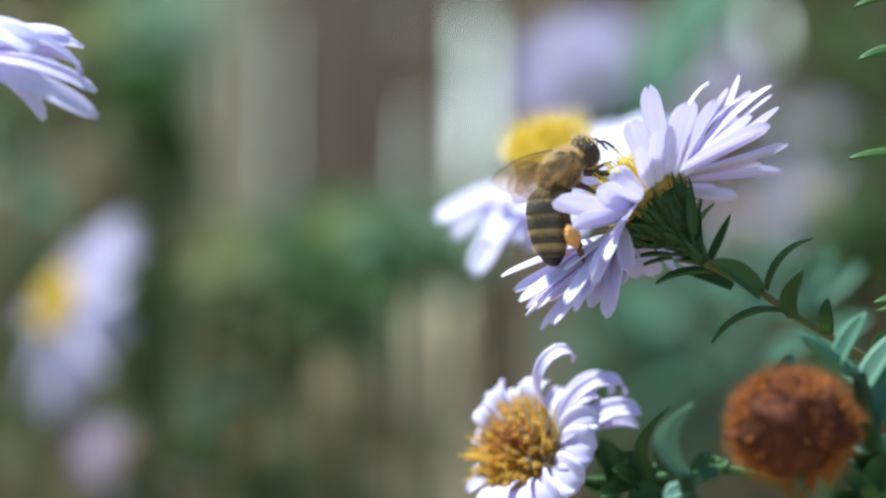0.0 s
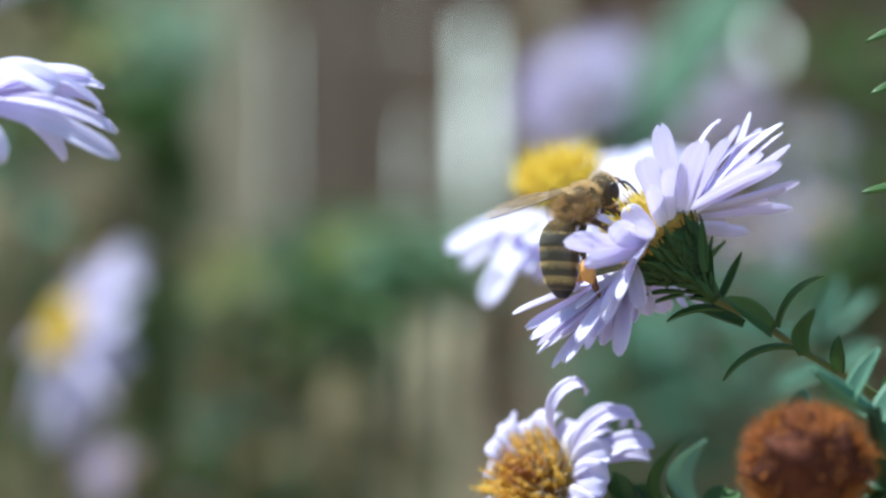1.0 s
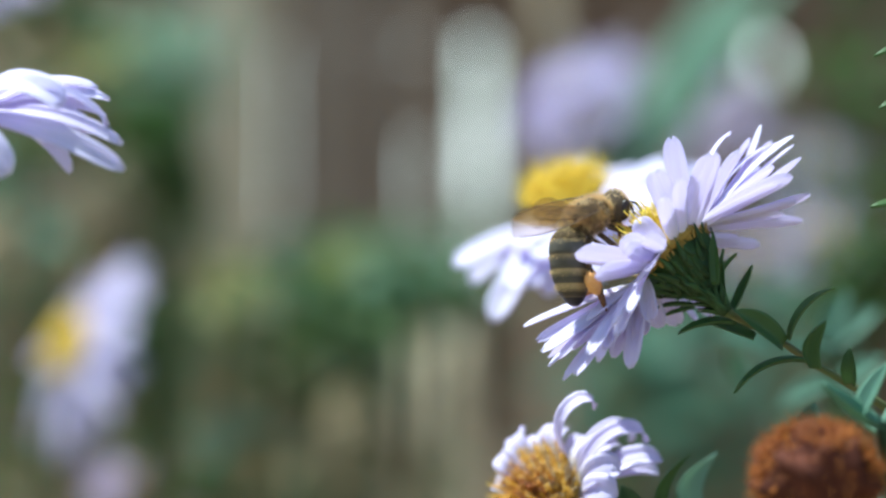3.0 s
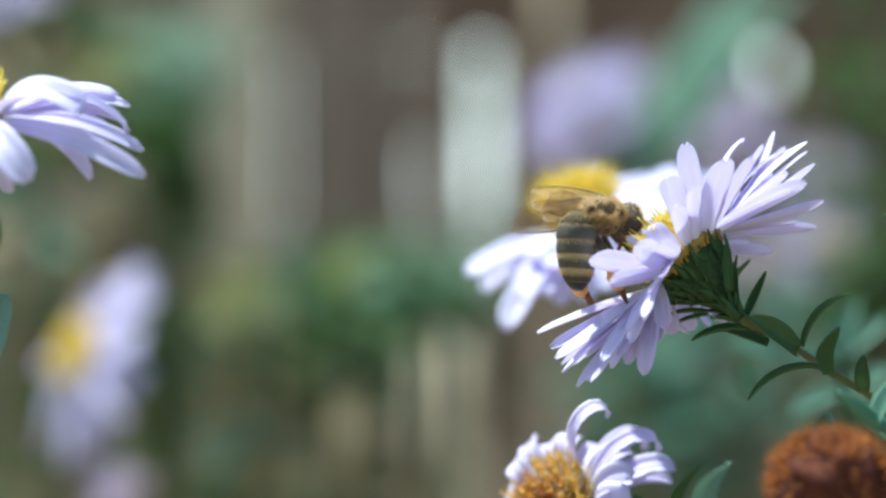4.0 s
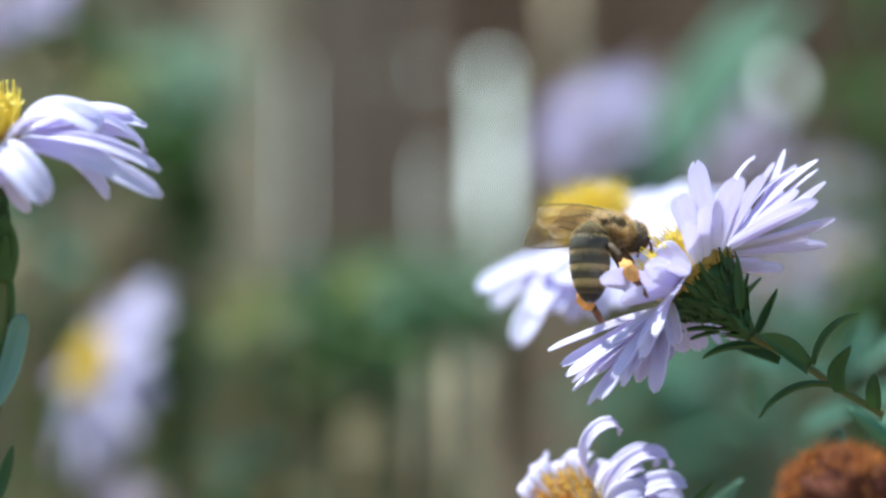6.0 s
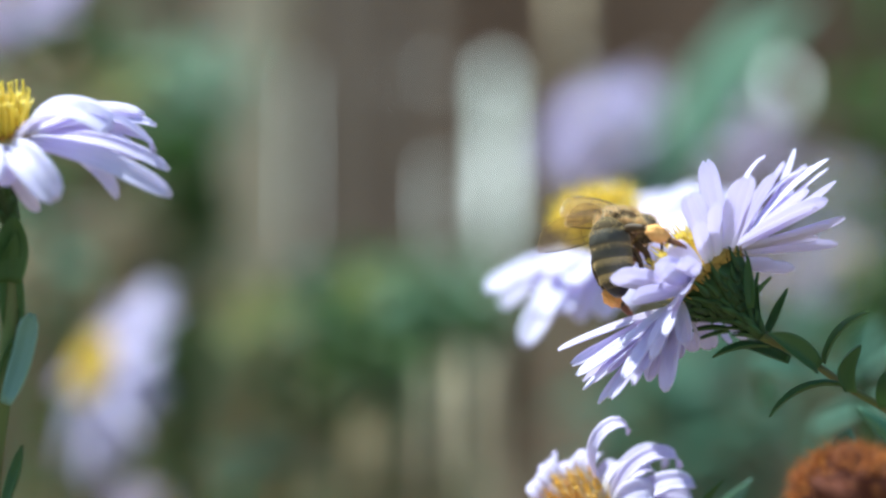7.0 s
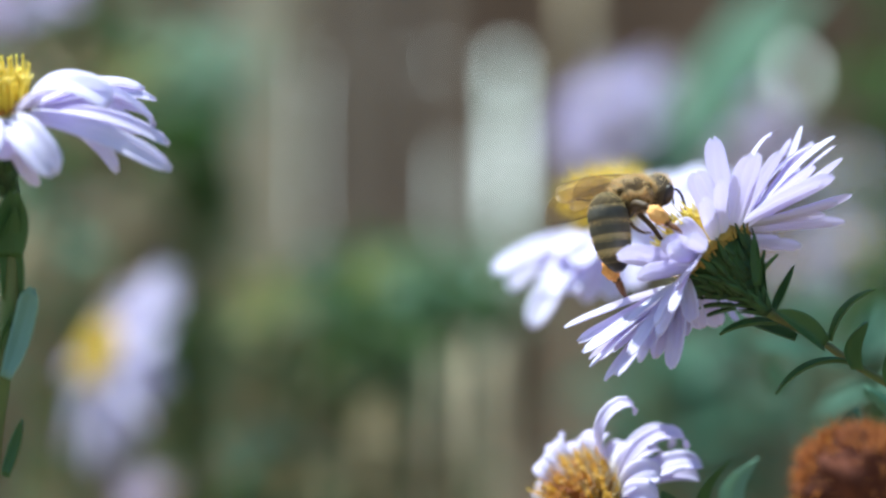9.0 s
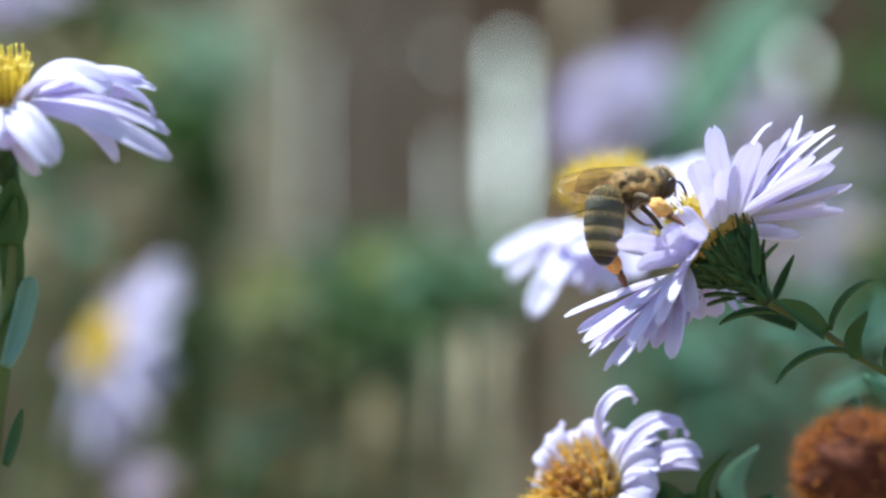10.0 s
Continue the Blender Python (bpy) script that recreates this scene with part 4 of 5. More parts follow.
    for sg in (1, -1):
        leg(bee, "front_leg", [(1.2, sg * 0.8, -1.3), (2.0, sg * 1.5, -2.0), (3.0, sg * 1.3, -3.0), (3.8, sg * 1.0, -3.3), (4.5, sg * 0.9, -3.6)], [0.28, 0.3, 0.25, 0.15, 0.1])
        leg(bee, "middle_leg", [(0.1, sg * 0.9, -1.5), (0.4, sg * 2.2, -2.3), (1.2, sg * 2.3, -3.8), (2.0, sg * 2.0, -4.6), (2.8, sg * 1.9, -4.9)], [0.26, 0.25, 0.2, 0.12, 0.08])
    hl = []
    for sg in (1, -1):
        k, stout = (1.22, 1.0) if sg > 0 else (1.0, 0.85)
        h = part("hind_leg", tube([Vector(p) * MM for p in ((0, 0, 0), (1.6 * k, 0, 1.05), (3.3 * k, 0, 0.7))], [0.28 * MM, 0.4 * MM, 0.28 * MM], 8), leg_mat, bee)
        part("shin", tube([Vector(p) * MM for p in ((3.25 * k, 0, 0.7), (4.2 * k, 0, -0.15), (5.1 * k, 0, -1.0))], [0.22 * MM, 0.34 * MM, 0.4 * MM], 8), leg_mat, h)
        part("foot", tube([Vector(p) * MM for p in ((5.0 * k, 0, -0.95), (5.0 * k + 0.5 * stout, 0, -0.95 - 0.4 * stout), (5.0 * k + 1.1 * stout, 0, -0.95 - 0.85 * stout), (5.0 * k + 1.6 * stout, 0, -0.95 - 1.35 * stout))], [0.3 * stout * MM, 0.36 * stout * MM, 0.26 * stout * MM, 0.08 * MM], 8), amber_mat, h)
        part("pollen_load", blob(1.12 * MM, 0.68 * MM, 0.76 * MM, 22, 0.22), pollen_mat, h, "orange lump of packed pollen", pose(4.35 * k * MM, sg * 0.12 * MM, -0.12 * MM, 0, 38, 0))
        hl.append(h)
    return bee, hd, ab, ws, hl


random.seed(55)
fuzz(dead, on_blob(2400, 4.6, 4.4, 3.9, lambda o: rnd(-0.35, 0.15) < noise.noise(o * 2.6 + Vector((5, 2, 1))) and not (o.y < -0.42 and o.z < 0.55 and rnd(0, 1) < 0.9)), 1.5, "fluff", 0.1, Vector((0, 0, 0)), dead_mat, "matted rust-brown fluff")
bee, bee_head, bee_ab, bee_wings, bee_hind = honeybee()

# ---- background ----
random.seed(35)
soil_mat = tissue("garden_soil", (0.11, 0.085, 0.055), (0.24, 0.19, 0.12), 30, (1, 1, 1), 0.95, 0.0, None, 0.1, 1.0)
wood_mat = tissue("weathered_wood", (0.165, 0.102, 0.065), (0.30, 0.20, 0.132), 60, (6, 6, 0.3), 0.9, 0.0, None, 0.05, 0.6)
pale_wood_mat = tissue("bleached_wood", (0.52, 0.41, 0.26), (0.68, 0.56, 0.38), 60, (6, 6, 0.3), 0.9, 0.0, None, 0.05, 0.6)

grey_wood_mat = tissue("greyed_wood", (0.31, 0.235, 0.165), (0.46, 0.36, 0.26), 60, (6, 6, 0.3), 0.9, 0.0, None, 0.05, 0.6)
dark_wood_mat = tissue("stained_wood", (0.115, 0.068, 0.045), (0.205, 0.13, 0.088), 60, (6, 6, 0.3), 0.9, 0.0, None, 0.05, 0.6)


def box_bm(x0, x1, y0, y1, z0, z1, bevel=0.0015):
    bm = bmesh.new()
    bmesh.ops.create_cube(bm, size=1)
    for v in bm.verts:
        v.co = Vector((x0 + (v.co.x + 0.5) * (x1 - x0), y0 + (v.co.y + 0.5) * (y1 - y0), z0 + (v.co.z + 0.5) * (z1 - z0)))
    bmesh.ops.bevel(bm, geom=bm.edges[:], offset=bevel, segments=1, affect="EDGES")
    return bm


bm = bmesh.new()
bmesh.ops.create_grid(bm, x_segments=80, y_segments=80, size=1)
for v in bm.verts:
    r = Vector((v.co.x, v.co.y, 0))
    s = max(abs(r.x), abs(r.y))
    v.co = r * (2.0 + 1500 * s ** 6)
    v.co.z = 0.02 * noise.noise(v.co * 4) if s < 0.9 else 0.0
ground = tagged(mesh_ob("ground", bm, soil_mat), "brown garden soil with dry litter", "ground", kind="structure")

fence = holder("fence", pose(0, 0.88, 0), "weathered wooden slat fence, partly bleached", "fence")
FY = 880


def fx(x):
    return pt(x, 441, FY).x


slats = [(-700, -480, 0), (-470, -250, 0), (-240, -60, 0), (-52, 120, 0), (128, 325, 0), (333, 485, 1), (492, 542, 2), (545, 622, 3), (625, 682, 2), (685, 732, 3), (738, 830, 0), (856, 985, 0), (992, 1120, 0),
         (1128, 1290, 0), (1298, 1346, 0), (1375, 1460, 0), (1468, 1640, 2), (1648, 1830, 0), (1840, 2040, 0), (2050, 2250, 0)]
for k in range(14):
    slats += [(-700 - 240 * (k + 1), -710 - 240 * k, k % 5 == 2), (2260 + 240 * k, 2490 + 240 * k, k % 4 == 1)]
for x0, x1, pale in slats:
    part("slat", box_bm(fx(x0), fx(x1), 0, 0.018, 0.05, 1.25 + rnd(-0.02, 0.02)), (wood_mat, pale_wood_mat, dark_wood_mat, grey_wood_mat)[int(pale)], fence)
# strips added behind the slats to block and trim the light through gaps
part("batten", box_bm(fx(530), fx(698), 0.0185, 0.03, 0.05, 0.80), wood_mat, fence)
part("batten", box_bm(fx(1335), fx(1390), 0.0185, 0.03, 0.05, pt(0, 92, FY).z), wood_mat, fence)
part("batten", box_bm(fx(722), fx(748), 0.0185, 0.03, pt(0, 190, FY).z, 0.80), wood_mat, fence)
part("rail", box_bm(fx(-4060), fx(5610), 0.0185, 0.05, 0.30, 0.38), wood_mat, fence)
part("rail", box_bm(fx(-4060), fx(5610), 0.0185, 0.05, 0.808, 0.90), wood_mat, fence)

# glowing panel added in place of bright sky, seen through the slat gaps
glow_panel, ht = mat("sky_glow")
ht.links.new(node(ht, "ShaderNodeEmission", Color=(1.0, 1.0, 0.93, 1), Strength=1.5).outputs[0], node(ht, "ShaderNodeOutputMaterial").inputs["Surface"])
tagged(mesh_ob("backdrop", box_bm(-20, 20, 60, 60.2, 0.0, 14), glow_panel, smooth=False), "added glowing panel standing in for bright hazy sky", "sky", kind="structure")

# far hedge beyond the fence
far_leaf_mat = tissue("hedge_leaf", (0.04, 0.09, 0.03), (0.10, 0.17, 0.06), 12, (1, 1, 1), 0.6, 0.3, (0.18, 0.34, 0.08), 0.3, 0.3, deep=0.84)
teal_leaf_mat = tissue("teal_leaf", (0.045, 0.11, 0.068), (0.10, 0.205, 0.13), 60, (1, 1, 1), 0.7, 0.38, (0.14, 0.31, 0.20), 0.08, 0.3, deep=0.84)
grass_mat = tissue("long_leaf", (0.014, 0.042, 0.003), (0.034, 0.075, 0.006), 60, (0.2, 1, 1), 0.8, 0.2, (0.12, 0.26, 0.03), 0.05, 0.3, deep=0.84)
bush_mat = tissue("bush_leaf", (0.042, 0.074, 0.024), (0.09, 0.13, 0.05), 60, (1, 1, 1), 0.7, 0.38, (0.18, 0.28, 0.12), 0.06, 0.3, deep=0.84)


def leaf_cloud(name, centres, count, size, material, label, category, kind="stuff"):
    """Many small leaves round the given centres (place, radius), as one mesh."""
    vs, fs = [], []
    for k in range(count):
        c, r = centres[k % len(centres)]
        while True:
            o = Vector((rnd(-1, 1), rnd(-1, 1), rnd(-1, 1)))
            if o.length < 1:
                break
        p = c + Vector((o.x * r[0], o.y * r[1], o.z * r[2]))
        d = Vector((rnd(-1, 1), rnd(-1, 1), rnd(-0.6, 0.6))).normalized()
        n = Vector((rnd(-0.7, 0.7), rnd(-0.9, 0.2), 1)).normalized()
        m = aim(p, d, n)
        L = size * rnd(0.6, 1.3)
        i = len(vs)
        for a, b, z in ((0, 0, 0), (0.3, 0.16, 0.06), (0.7, 0.13, 0.05), (1, 0, -0.1), (0.7, -0.13, 0.05), (0.3, -0.16, 0.06), (0.5, 0, -0.01)):
            vs.append(m @ Vector((a * L, b * L, z * L)))
        for q in ((0, 1, 6), (1, 2, 6), (2, 3, 6), (3, 4, 6), (4, 5, 6), (5, 0, 6)):
            fs.append([i + x for x in q])
    for c, r in centres:
        i = len(vs)
        for z, w in ((c.z, 0.0004), (0.0, 0.0008)):
            vs += [Vector((c.x + w, c.y, z)), Vector((c.x, c.y + w, z)), Vector((c.x - w, c.y, z)), Vector((c.x, c.y - w, z))]
        fs += [[i + q, i + (q + 1) % 4, i + 4 + (q + 1) % 4, i + 4 + q] for q in range(4)]
    me = bpy.data.meshes.new(name)
    me.from_pydata(vs, [], fs)
    me.materials.append(material)
    return tagged(new(name, me), label, category, kind=kind)


random.seed(40)
leaf_cloud("hedge", [(Vector((x * 0.35, 10 + rnd(-0.3, 0.3), 0.5)), (0.5, 0.5, 0.58)) for x in range(-12, 13)], 9000, 0.16, far_leaf_mat, "low green hedge far beyond the fence", "hedge")


def clump(centres, count, size, label, material=None):
    cs = [(pt(x, y, d), (r * MM, r * MM * 0.8, r * MM)) for x, y, d, r in centres]
    return leaf_cloud("foliage", cs, count, size * MM, material or bush_mat, label, "foliage")


clump([(275, 55, 360, 8), (340, 78, 360, 9)], 70, 11, "blurred bluish green leaves of a far shoot", leaf_pale_mat)
clump([(690, 430, 330, 12), (640, 470, 360, 16), (540, 500, 380, 16), (430, 500, 400, 16), (760, 400, 420, 16), (560, 560, 430, 16), (320, 560, 430, 14)], 200, 13, "blurred band of green leaves behind the asters")
clump([(95, 5, 360, 9), (60, -30, 360, 9)], 80, 12, "dark green leaves at the top of the bed", grass_mat)
clump([(240, 515, 235, 4), (300, 530, 235, 4), (360, 520, 235, 4), (420, 540, 240, 4), (480, 510, 240, 4)], 26, 8, "thin dark green shoot low in the bed", bush_mat)
clump([(560, 470, 300, 9), (640, 500, 320, 10), (470, 520, 320, 9), (420, 430, 340, 8), (600, 400, 340, 7)], 60, 12, "dark green leaves in the band behind the asters", grass_mat)
clump([(690, 435, 330, 9), (740, 420, 340, 9)], 30, 13, "blue-green leaf tuft behind the asters", leaf_pale_mat)
clump([(1180, 600, 300, 20), (1260, 640, 300, 20), (1380, 560, 320, 20), (1150, 720, 320, 20), (1100, 640, 320, 18)], 150, 15, "blurred blue-green leaves behind the aster", teal_leaf_mat)
clump([(300, 650, 420, 26), (420, 760, 420, 26), (480, 870, 420, 22), (120, 780, 440, 24), (330, 840, 420, 26)], 200, 16, "low blurred green leaves")
far_sprig = holder("leafy_sprig", Matrix.Translation(pt(330, 420, 420)), "dark green long-leaved shoot beside the fence", "plant")
far_inv = far_sprig.matrix_basis.inverted()
part("stem", tube([far_inv @ p for p in (pt(330, 420, 420), Vector((-0.055, 0.43, 0.4)), Vector((-0.05, 0.43, 0)))], [0.0012, 0.0016, 0.002]), bract_mat, far_sprig)
for base, tip, w in (((316, 400), (226, 80), 20), ((314, 390), (280, 170), 15), ((305, 400), (215, 330), 9)):
    leaf_on(far_sprig, far_inv, pt(*base, 420), pt(*tip, 415), w, 20, (0.4, -1, 0.4), grass_mat)
pale_long_mat = tissue("pale_long_leaf", (0.20, 0.33, 0.23), (0.32, 0.46, 0.35), 60, (0.2, 1, 1), 0.6, 0.35, (0.34, 0.52, 0.38), 0.15, 0.3, deep=0.84)
near_sprig = holder("leafy_sprig", Matrix.Translation(pt(1040, 360, 330)), "pale green long-leaved shoot behind the asters", "plant")
near_inv = near_sprig.matrix_basis.inverted()
part("stem", tube([near_inv @ p for p in (pt(1040, 360, 330), Vector((0.03, 0.33, 0.4)), Vector((0.03, 0.33, 0)))], [0.0012, 0.0016, 0.002]), bract_mat, near_sprig)
for base, tip, w in (((1040, 360), (1395, -110), 20), ((1060, 330), (1310, -130), 12)):
    leaf_on(near_sprig, near_inv, pt(*base, 330), pt(*tip, 330), w, 10, (-0.5, -0.4, 0.8), pale_long_mat)
clump([(1515, 440, 260, 8), (1505, 480, 260, 8), (1530, 400, 260, 7)], 60, 11, "dark green leaves behind the shoot", grass_mat)


clump([(90, 110, 460, 26), (40, 300, 460, 26), (150, 420, 460, 22), (10, 480, 440, 22), (180, 20, 460, 22), (230, 620, 450, 22)], 150, 17, "olive green leaves beside the fence")


dry_leaf_mat = tissue("dry_leaf", (0.16, 0.10, 0.045), (0.30, 0.20, 0.09), 60, (1, 1, 1), 0.8, 0.35, (0.42, 0.28, 0.14), 0.1, 0.4, deep=0.84)
random.seed(77)
low_green = [(rnd(150, 760), rnd(400, 900), rnd(230, 420), rnd(6, 13)) for k in range(26)]
clump(low_green[:11], 60, 12, "scattered green leaves low in the bed", bush_mat)
clump(low_green[11:17], 30, 12, "scattered blue-green leaves low in the bed", teal_leaf_mat)
clump(low_green[17:], 60, 12, "withered brown leaves low in the bed", dry_leaf_mat)
clump([(430, 620, 330, 8), (600, 640, 330, 10), (660, 740, 360, 12), (300, 470, 350, 8), (90, 860, 330, 12), (520, 540, 300, 6)], 70, 12, "withered brown leaves hanging among stems", dry_leaf_mat)
clump([(890, 60, 1500, 50), (925, 210, 1500, 50), (880, 330, 1500, 50), (930, 400, 1500, 45), (1360, 90, 1500, 40)], 80, 36, "sparse pale leaves of a shrub behind the fence", pale_long_mat)
clump([(1500, 40, 330, 14), (1540, 120, 330, 14), (1480, 300, 380, 14), (1540, 260, 360, 14), (1440, 310, 350, 8), (1500, 350, 350, 9)], 105, 15, "dark leaves behind the side shoot", grass_mat)
clump([(60, 60, 330, 9), (20, 180, 330, 9), (130, 200, 360, 9), (180, 330, 360, 9), (400, 420, 330, 5)], 46, 13, "brown withered leaves among far stems", dry_leaf_mat)


olive_leaf_mat = tissue("olive_leaf", (0.13, 0.15, 0.035), (0.24, 0.25, 0.07), 60, (1, 1, 1), 0.7, 0.35, (0.4, 0.42, 0.1), 0.1, 0.4, deep=0.84)
straw_leaf_mat = tissue("straw_leaf", (0.26, 0.21, 0.12), (0.42, 0.35, 0.22), 60, (1, 1, 1), 0.8, 0.3, (0.5, 0.42, 0.26), 0.1, 0.4, deep=0.84)
random.seed(83)
clump([(275, 525, 235, 5), (335, 790, 220, 5), (712, 468, 220, 5), (772, 452, 220, 4), (605, 505, 230, 5), (250, 190, 235, 5), (285, 275, 235, 5), (480, 640, 240, 4), (545, 470, 240, 4), (640, 560, 250, 4), (90, 650, 240, 5), (30, 200, 240, 5), (262, 235, 235, 5), (245, 140, 235, 4)], 200, 9, "dark green leaves of shoots behind the asters", grass_mat)
clump([(390, 705, 225, 4), (660, 440, 230, 3), (-20, 250, 290, 6), (35, 310, 290, 6), (-45, 400, 290, 6), (60, 370, 300, 5)], 84, 9, "pale green leaf tufts among the stems", leaf_pale_mat)
clump([(520, 470, 260, 4), (1130, 560, 240, 5), (1330, 470, 250, 4)], 48, 9, "blue-green leaves of shoots behind the asters", teal_leaf_mat)
clump([(240, 385, 270, 5), (400, 585, 270, 5), (300, 462, 270, 3), (180, 640, 270, 4), (215, 320, 270, 6), (190, 345, 270, 5), (150, 300, 270, 5), (205, 262, 270, 5), (-20, 350, 270, 6), (25, 410, 280, 5), (455, 640, 270, 5), (590, 690, 280, 6), (520, 790, 280, 6), (400, 800, 280, 5), (690, 850, 300, 6)], 210, 9, "straw-coloured dry leaves among the shoots", straw_leaf_mat)

clump([(380, 455, 240, 4), (560, 425, 260, 3), (420, 480, 250, 3), (160, 60, 270, 4)], 58, 9, "yellow-green leaves of low shoots in the bed", olive_leaf_mat)
clump([(470, 560, 250, 4), (540, 535, 250, 4), (610, 545, 260, 4), (420, 575, 250, 3), (250, 600, 250, 4)], 60, 9, "deep green leaves low in the bed", bush_mat)


def dry_stalk(x, top, d, r, seed):
    random.seed(seed)
    a = pt(x, top, d)
    root = holder("dry_stalk", Matrix.Translation((a.x, a.y, 0)), "pale straw-coloured dry stalk standing in the bed", "dry stalk", "dry stalks")
    pts = [(0, 0, 0), (rnd(-0.004, 0.004), 0, a.z * 0.4), (rnd(-0.003, 0.003), 0, a.z * 0.8), (0, 0, a.z)]
    part("stalk", tube(pts, [r * MM, r * MM, r * MM * 0.9, r * MM * 0.7], 8), pale_wood_mat, root)
    for f in (0.25, 0.5, 0.75, 0.93):
        part("node_ring", blob(r * 1.2 * MM, r * 1.2 * MM, r * 0.6 * MM, 12, 0.1, (0, 0, a.z * f)), wood_mat, root)
    return root


for x, top, d, r, s in ((750, 500, 560, 7, 1), (800, 520, 600, 5, 2), (965, -150, 640, 4, 6)):
    dry_stalk(x, top, d, r, s)


def motions():
    sway(main, MAIN_SWAY)
    sway(left, LEFT_SWAY)
    sway(sideways, SIDE_SWAY)
    # the bee works round the disc: place, heading, back, abdomen, wings (left, right), hind legs (left, right)
    A = dict(f=(0.66, 0.22, 0.71), n=(-0.66, -0.5, 0.55), ab=(0.03, -0.05, -1), wl=(-0.64, 0.7, -0.28), wr=(-0.52, -0.72, -0.44), nl=(0.5, 0.55, 0.5), nr=(-0.29, 0.52, -0.5), hl=(0.1, 0.3, -1), hr=(0.05, -0.45, -0.88), piv=(2.1, 0.2))
    B = dict(f=(0.80, 0.40, -0.15), n=(0.0, -0.45, 0.9), ab=(-0.28, -0.1, -0.95), wl=(-0.72, 0.65, 0.12), wr=(-0.97, 0.1, -0.18), nl=(0.5, 0.58, -0.45), nr=(0.1, 0.97, -0.15), hl=(-0.10, 0.2, -0.97), hr=(0.34, -0.78, -0.5), piv=(2.35, 0.7))
    C = dict(f=(0.66, 0.62, 0.02), n=(-0.15, -0.4, 0.9), ab=(0.03, -0.15, -1), wl=(-0.58, 0.78, 0.14), wr=(-0.93, 0.1, -0.32), nl=(0.5, 0.5, -0.6), nr=(0.1, 0.97, -0.15), hl=(0.13, 0.2, -0.97), hr=(0.72, -0.68, 0.2), piv=(1.9, 0.75))
    D = dict(C, f=(0.82, 0.40, 0.28), wl=(-0.74, 0.66, -0.08), nl=(0.5, 0.55, -0.5), ab=(0.11, -0.1, -1), wr=(-0.95, 0.05, -0.36), nr=(0.1, 0.97, -0.15), hr=(0.48, -0.84, 0.02), hl=(-0.14, 0.05, -0.98), piv=(2.6, 1.1))
    FA = (0.75, 0.22, 0.62)
    rows = [
        (0, 994, 303, A, {}), (0.5, 992, 301, A, {}), (1, 1002, 304, A, dict(f=FA, wl=(-0.93, 0.2, -0.34), nl=(0.15, -0.5, 0.85), nr=(-0.58, 0.68, -0.36), wr=(-0.38, -0.85, -0.36), ab=(-0.06, -0.05, -1))), (1.5, 1009, 306, A, dict(f=FA, wl=(-0.93, 0.2, -0.34), nl=(0.15, -0.5, 0.85), nr=(-0.58, 0.68, -0.36), wr=(-0.48, -0.8, -0.34), ab=(-0.05, -0.05, -1))),
        (2, 1007, 301, A, dict(f=FA, wr=(-0.62, -0.7, -0.32), wl=(-0.93, 0.2, -0.34), nl=(0.15, -0.5, 0.85), nr=(-0.58, 0.68, -0.36), ab=(-0.04, -0.05, -1))), (2.5, 1005, 305, A, dict(f=FA, wr=(-0.62, -0.7, -0.32), wl=(-0.93, 0.2, -0.34), nl=(0.15, -0.5, 0.85), nr=(-0.58, 0.68, -0.36), ab=(-0.06, -0.05, -1))), (3.2, 1002, 296, A, dict(f=(0.78, 0.35, 0.32), n=(-0.4, -0.5, 0.77), nr=(0.62, 0.55, 0.0), wr=(-0.85, -0.3, -0.3))),
        (4, 1000, 284, B, dict(hr=(0.4, -0.3, -0.8), f=(0.85, 0.4, 0.05), ab=(-0.06, -0.02, -1))), (4.5, 1001, 270, B, {}), (5, 988, 284, B, dict(wr=(-0.96, 0.0, -0.3), wl=(-0.75, 0.65, -0.04), hr=(0.2, -0.88, -0.2), f=(0.85, 0.4, 0.15), ab=(-0.08, -0.1, -1), hl=(0.0, 0.2, -0.97))), (5.5, 996, 288, B, dict(wr=(-0.96, 0.0, -0.28), wl=(-0.72, 0.65, 0.05), hr=(0.34, -0.8, -0.2), ab=(-0.10, -0.1, -1), hl=(0.05, 0.2, -0.97))),
        (6.2, 995, 275, B, dict(f=(0.72, 0.6, 0), ab=(0.0, -0.1, -1), hr=(0.5, -0.7, -0.4))), (7, 999, 270, C, dict(ab=(0.13, -0.15, -1), wl=(-0.5, 0.84, 0.16))), (7.5, 984, 266, C, {}), (8, 988, 262, C, {}), (8.5, 998, 256, D, dict(ab=(0.1, -0.1, -1), hl=(0.14, 0.2, -0.93))),
        (9, 1006, 253, D, {}), (9.5, 998, 252, D, {}), (10, 1010, 259, D, dict(ab=(-0.12, -0.1, -1)))]
    root, belly, wings, legs = [], [], [[], [], [], []], [[], []]
    for t, x, y, base, change in rows:
        k = dict(base, **change)
        m = aim(pt(x, y, -1.5), k["f"], k["n"])
        r = m.to_3x3().inverted()
        root.append((t, m))
        belly.append((t, aim(Vector((-k["piv"][0], 0, k["piv"][1])) * MM, -(r @ Vector(k["ab"])), (-0.7, 0, 1))))
        for i, (d, n, sg, back) in enumerate((("wl", "nl", 1, 0), ("wl", "nl", 1, 1), ("wr", "nr", -1, 0), ("wr", "nr", -1, 1))):
            p = Vector((0.95 - 0.7 * back, sg * 1.3, 1.1 - 0.15 * back)) * MM
            wings[i].append((t, aim(p, r @ Vector(k[d]), r @ Vector(k[n])) @ pose(0, 0, 0, 0, 0, -sg * 14 * back)))
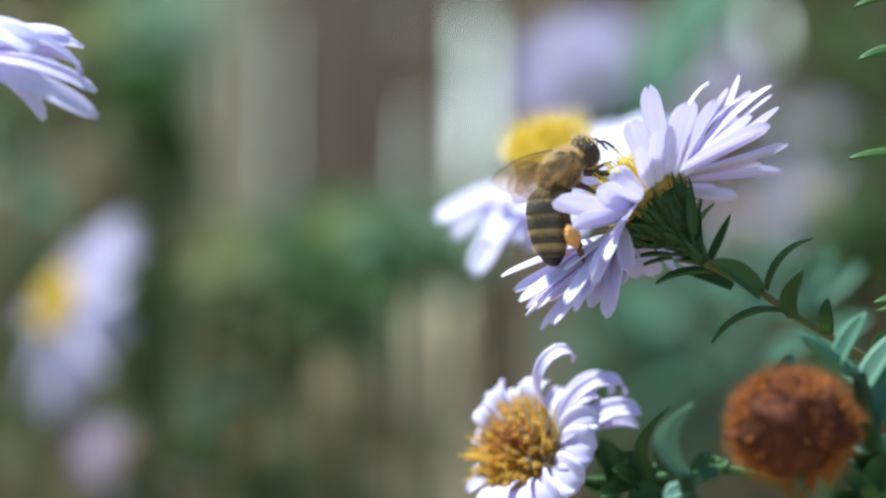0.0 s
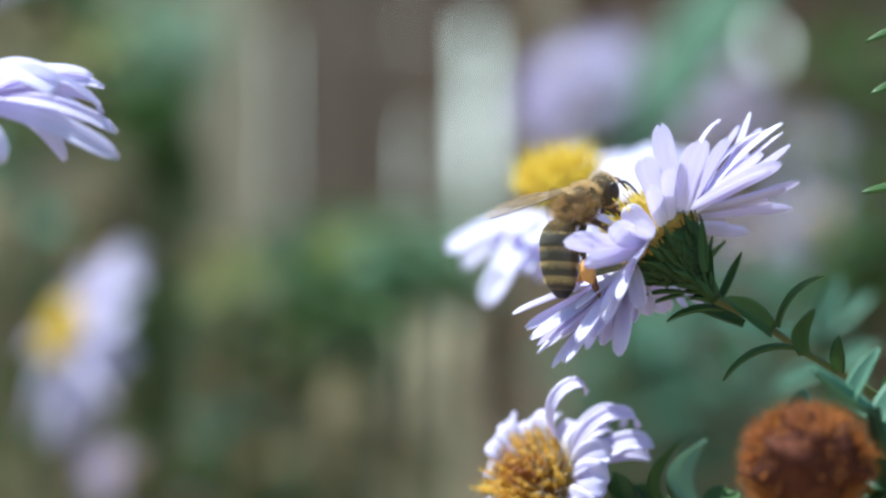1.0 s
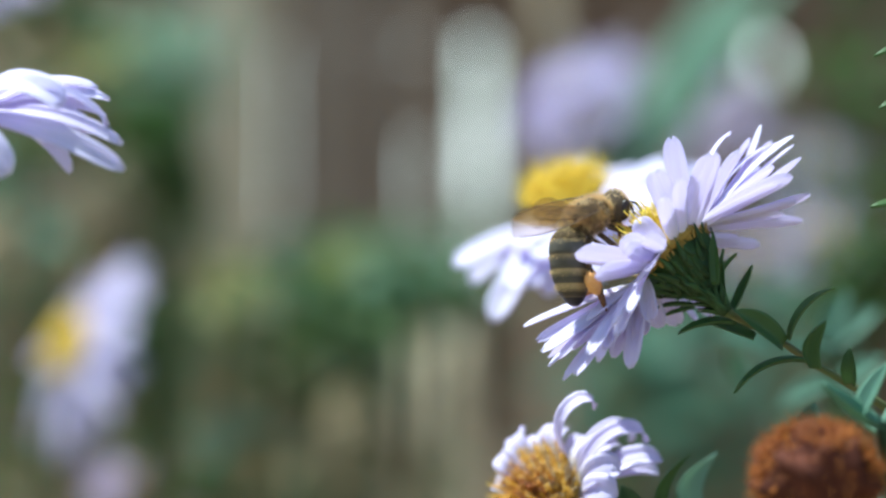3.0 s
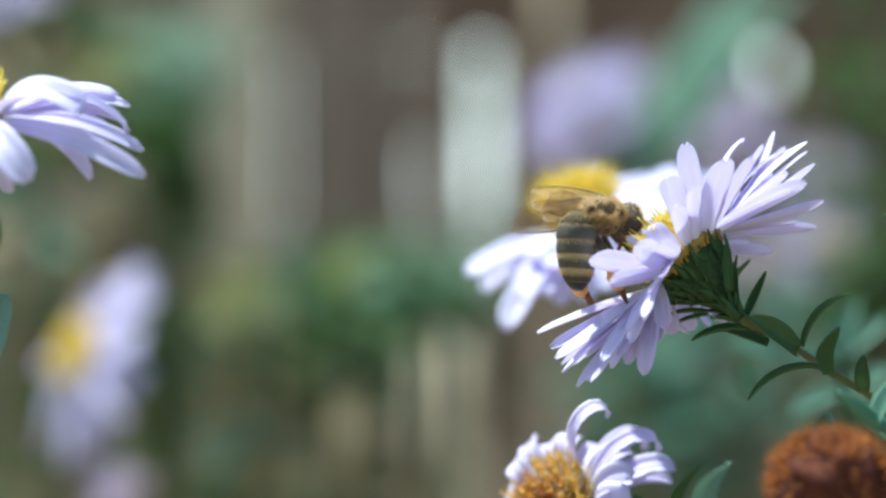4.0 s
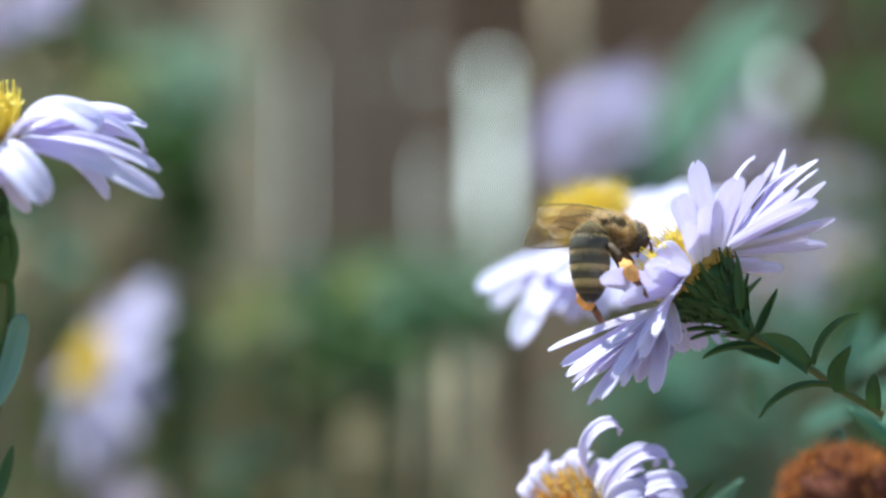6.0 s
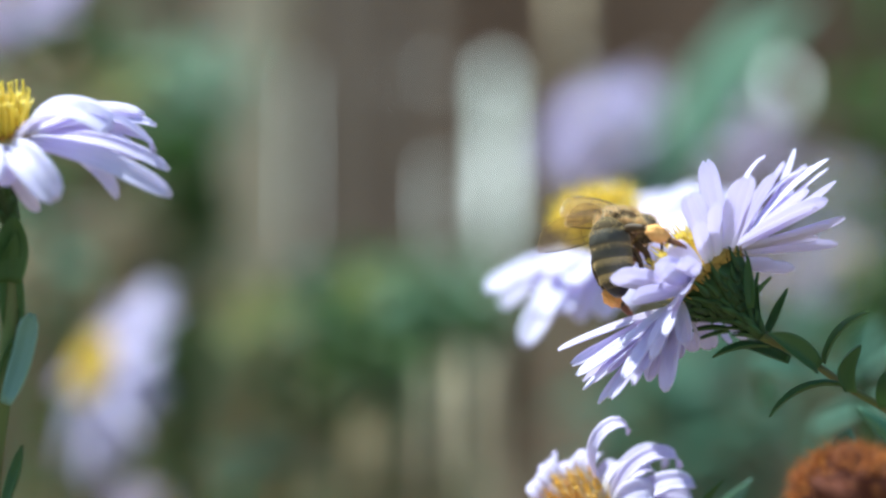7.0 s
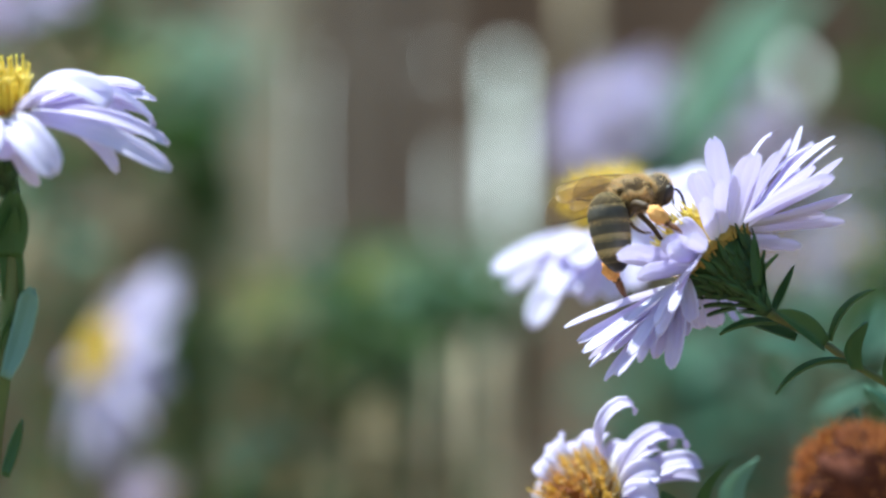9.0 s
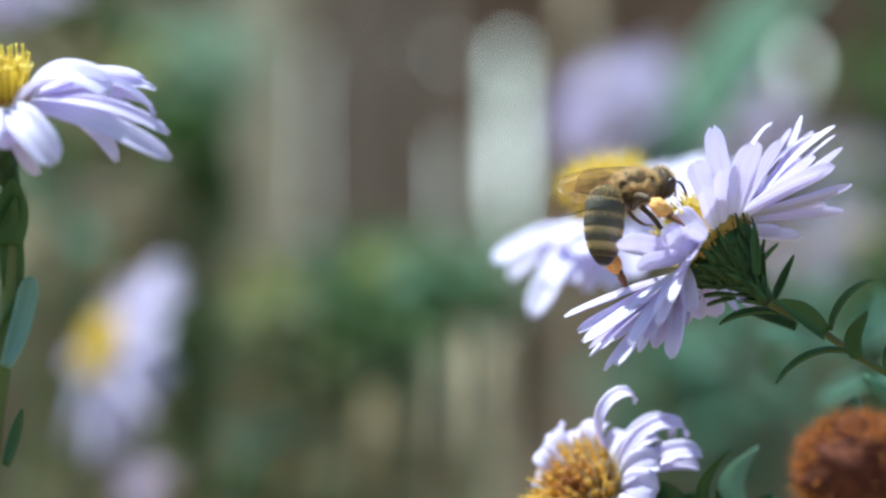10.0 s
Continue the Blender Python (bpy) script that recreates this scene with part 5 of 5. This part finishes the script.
        for i, (d, sg) in enumerate((("hl", 1), ("hr", -1))):
            legs[i].append((t, aim(Vector((-0.9, sg * 1.0, -1.3)) * MM, r @ Vector(k[d]), r @ Vector((-0.4, -0.3, 0.85)))))
    walk(bee, root)
    walk(bee_ab, belly)
    for w, rr in zip(bee_wings, wings):
        walk(w, rr)
    for h, rr in zip(bee_hind, legs):
        walk(h, rr)


MAIN_SWAY = [(0, 0.0, 0.0), (0.5, -0.08, -0.07), (1, -0.14, -0.31), (1.5, -0.06, -0.23), (2, -0.19, -0.14), (2.5, 0.05, -0.22), (4, 0.07, 0.01), (4.5, 0.04, -0.12), (5, -0.16, -0.04), (5.5, -0.09, -0.08),
             (7, 0.12, -0.01), (7.5, 0.14, 0.08), (8, -0.01, 0.09), (8.5, 0.06, 0.12), (9, 0.09, 0.19), (9.5, 0.12, 0.24), (10, 0.08, 0.17)]
SIDE_SWAY = [(0, 0.0, 0.0), (0.5, 0.1, 0.14), (1, -0.13, -0.96), (1.5, 0.13, -1.04), (2, 0.34, -0.76), (2.5, 0.1, -0.86), (4, 0.19, -0.35), (4.5, 0.01, -0.23), (5, 0.43, -0.01), (5.5, 0.68, -0.34),
             (7, 0.32, -0.29), (7.5, 0.13, 0.01), (8, 0.0, -0.02), (8.5, -0.03, -0.07), (9, -0.21, -0.4), (9.5, -0.39, -0.69), (10, -0.11, -0.94)]
LEFT_SWAY = [(0, 0.0, 0.0), (0.5, 0.05, 0.55), (1, 0.6, -0.45), (1.5, 0.94, -0.4), (2, 0.45, 0.3), (2.5, 0.1, -0.3), (4, 0.8, -0.1), (4.5, 0.55, -0.05), (5, 0.94, 0.1), (5.5, 1.19, -0.35),
             (7, 1.29, -0.3), (7.5, 0.84, 0.1), (8, 0.5, 0.5), (8.5, 0.94, -0.05), (9, 0.7, 0.1), (9.5, 0.3, 0.5), (10, 0.7, 0.1)]


def sway(thing, table):
    rest = thing.matrix_basis.copy()
    walk(thing, [(t, Matrix.Translation((x * MM, 0, z * MM)) @ rest) for t, x, z in table])


motions()
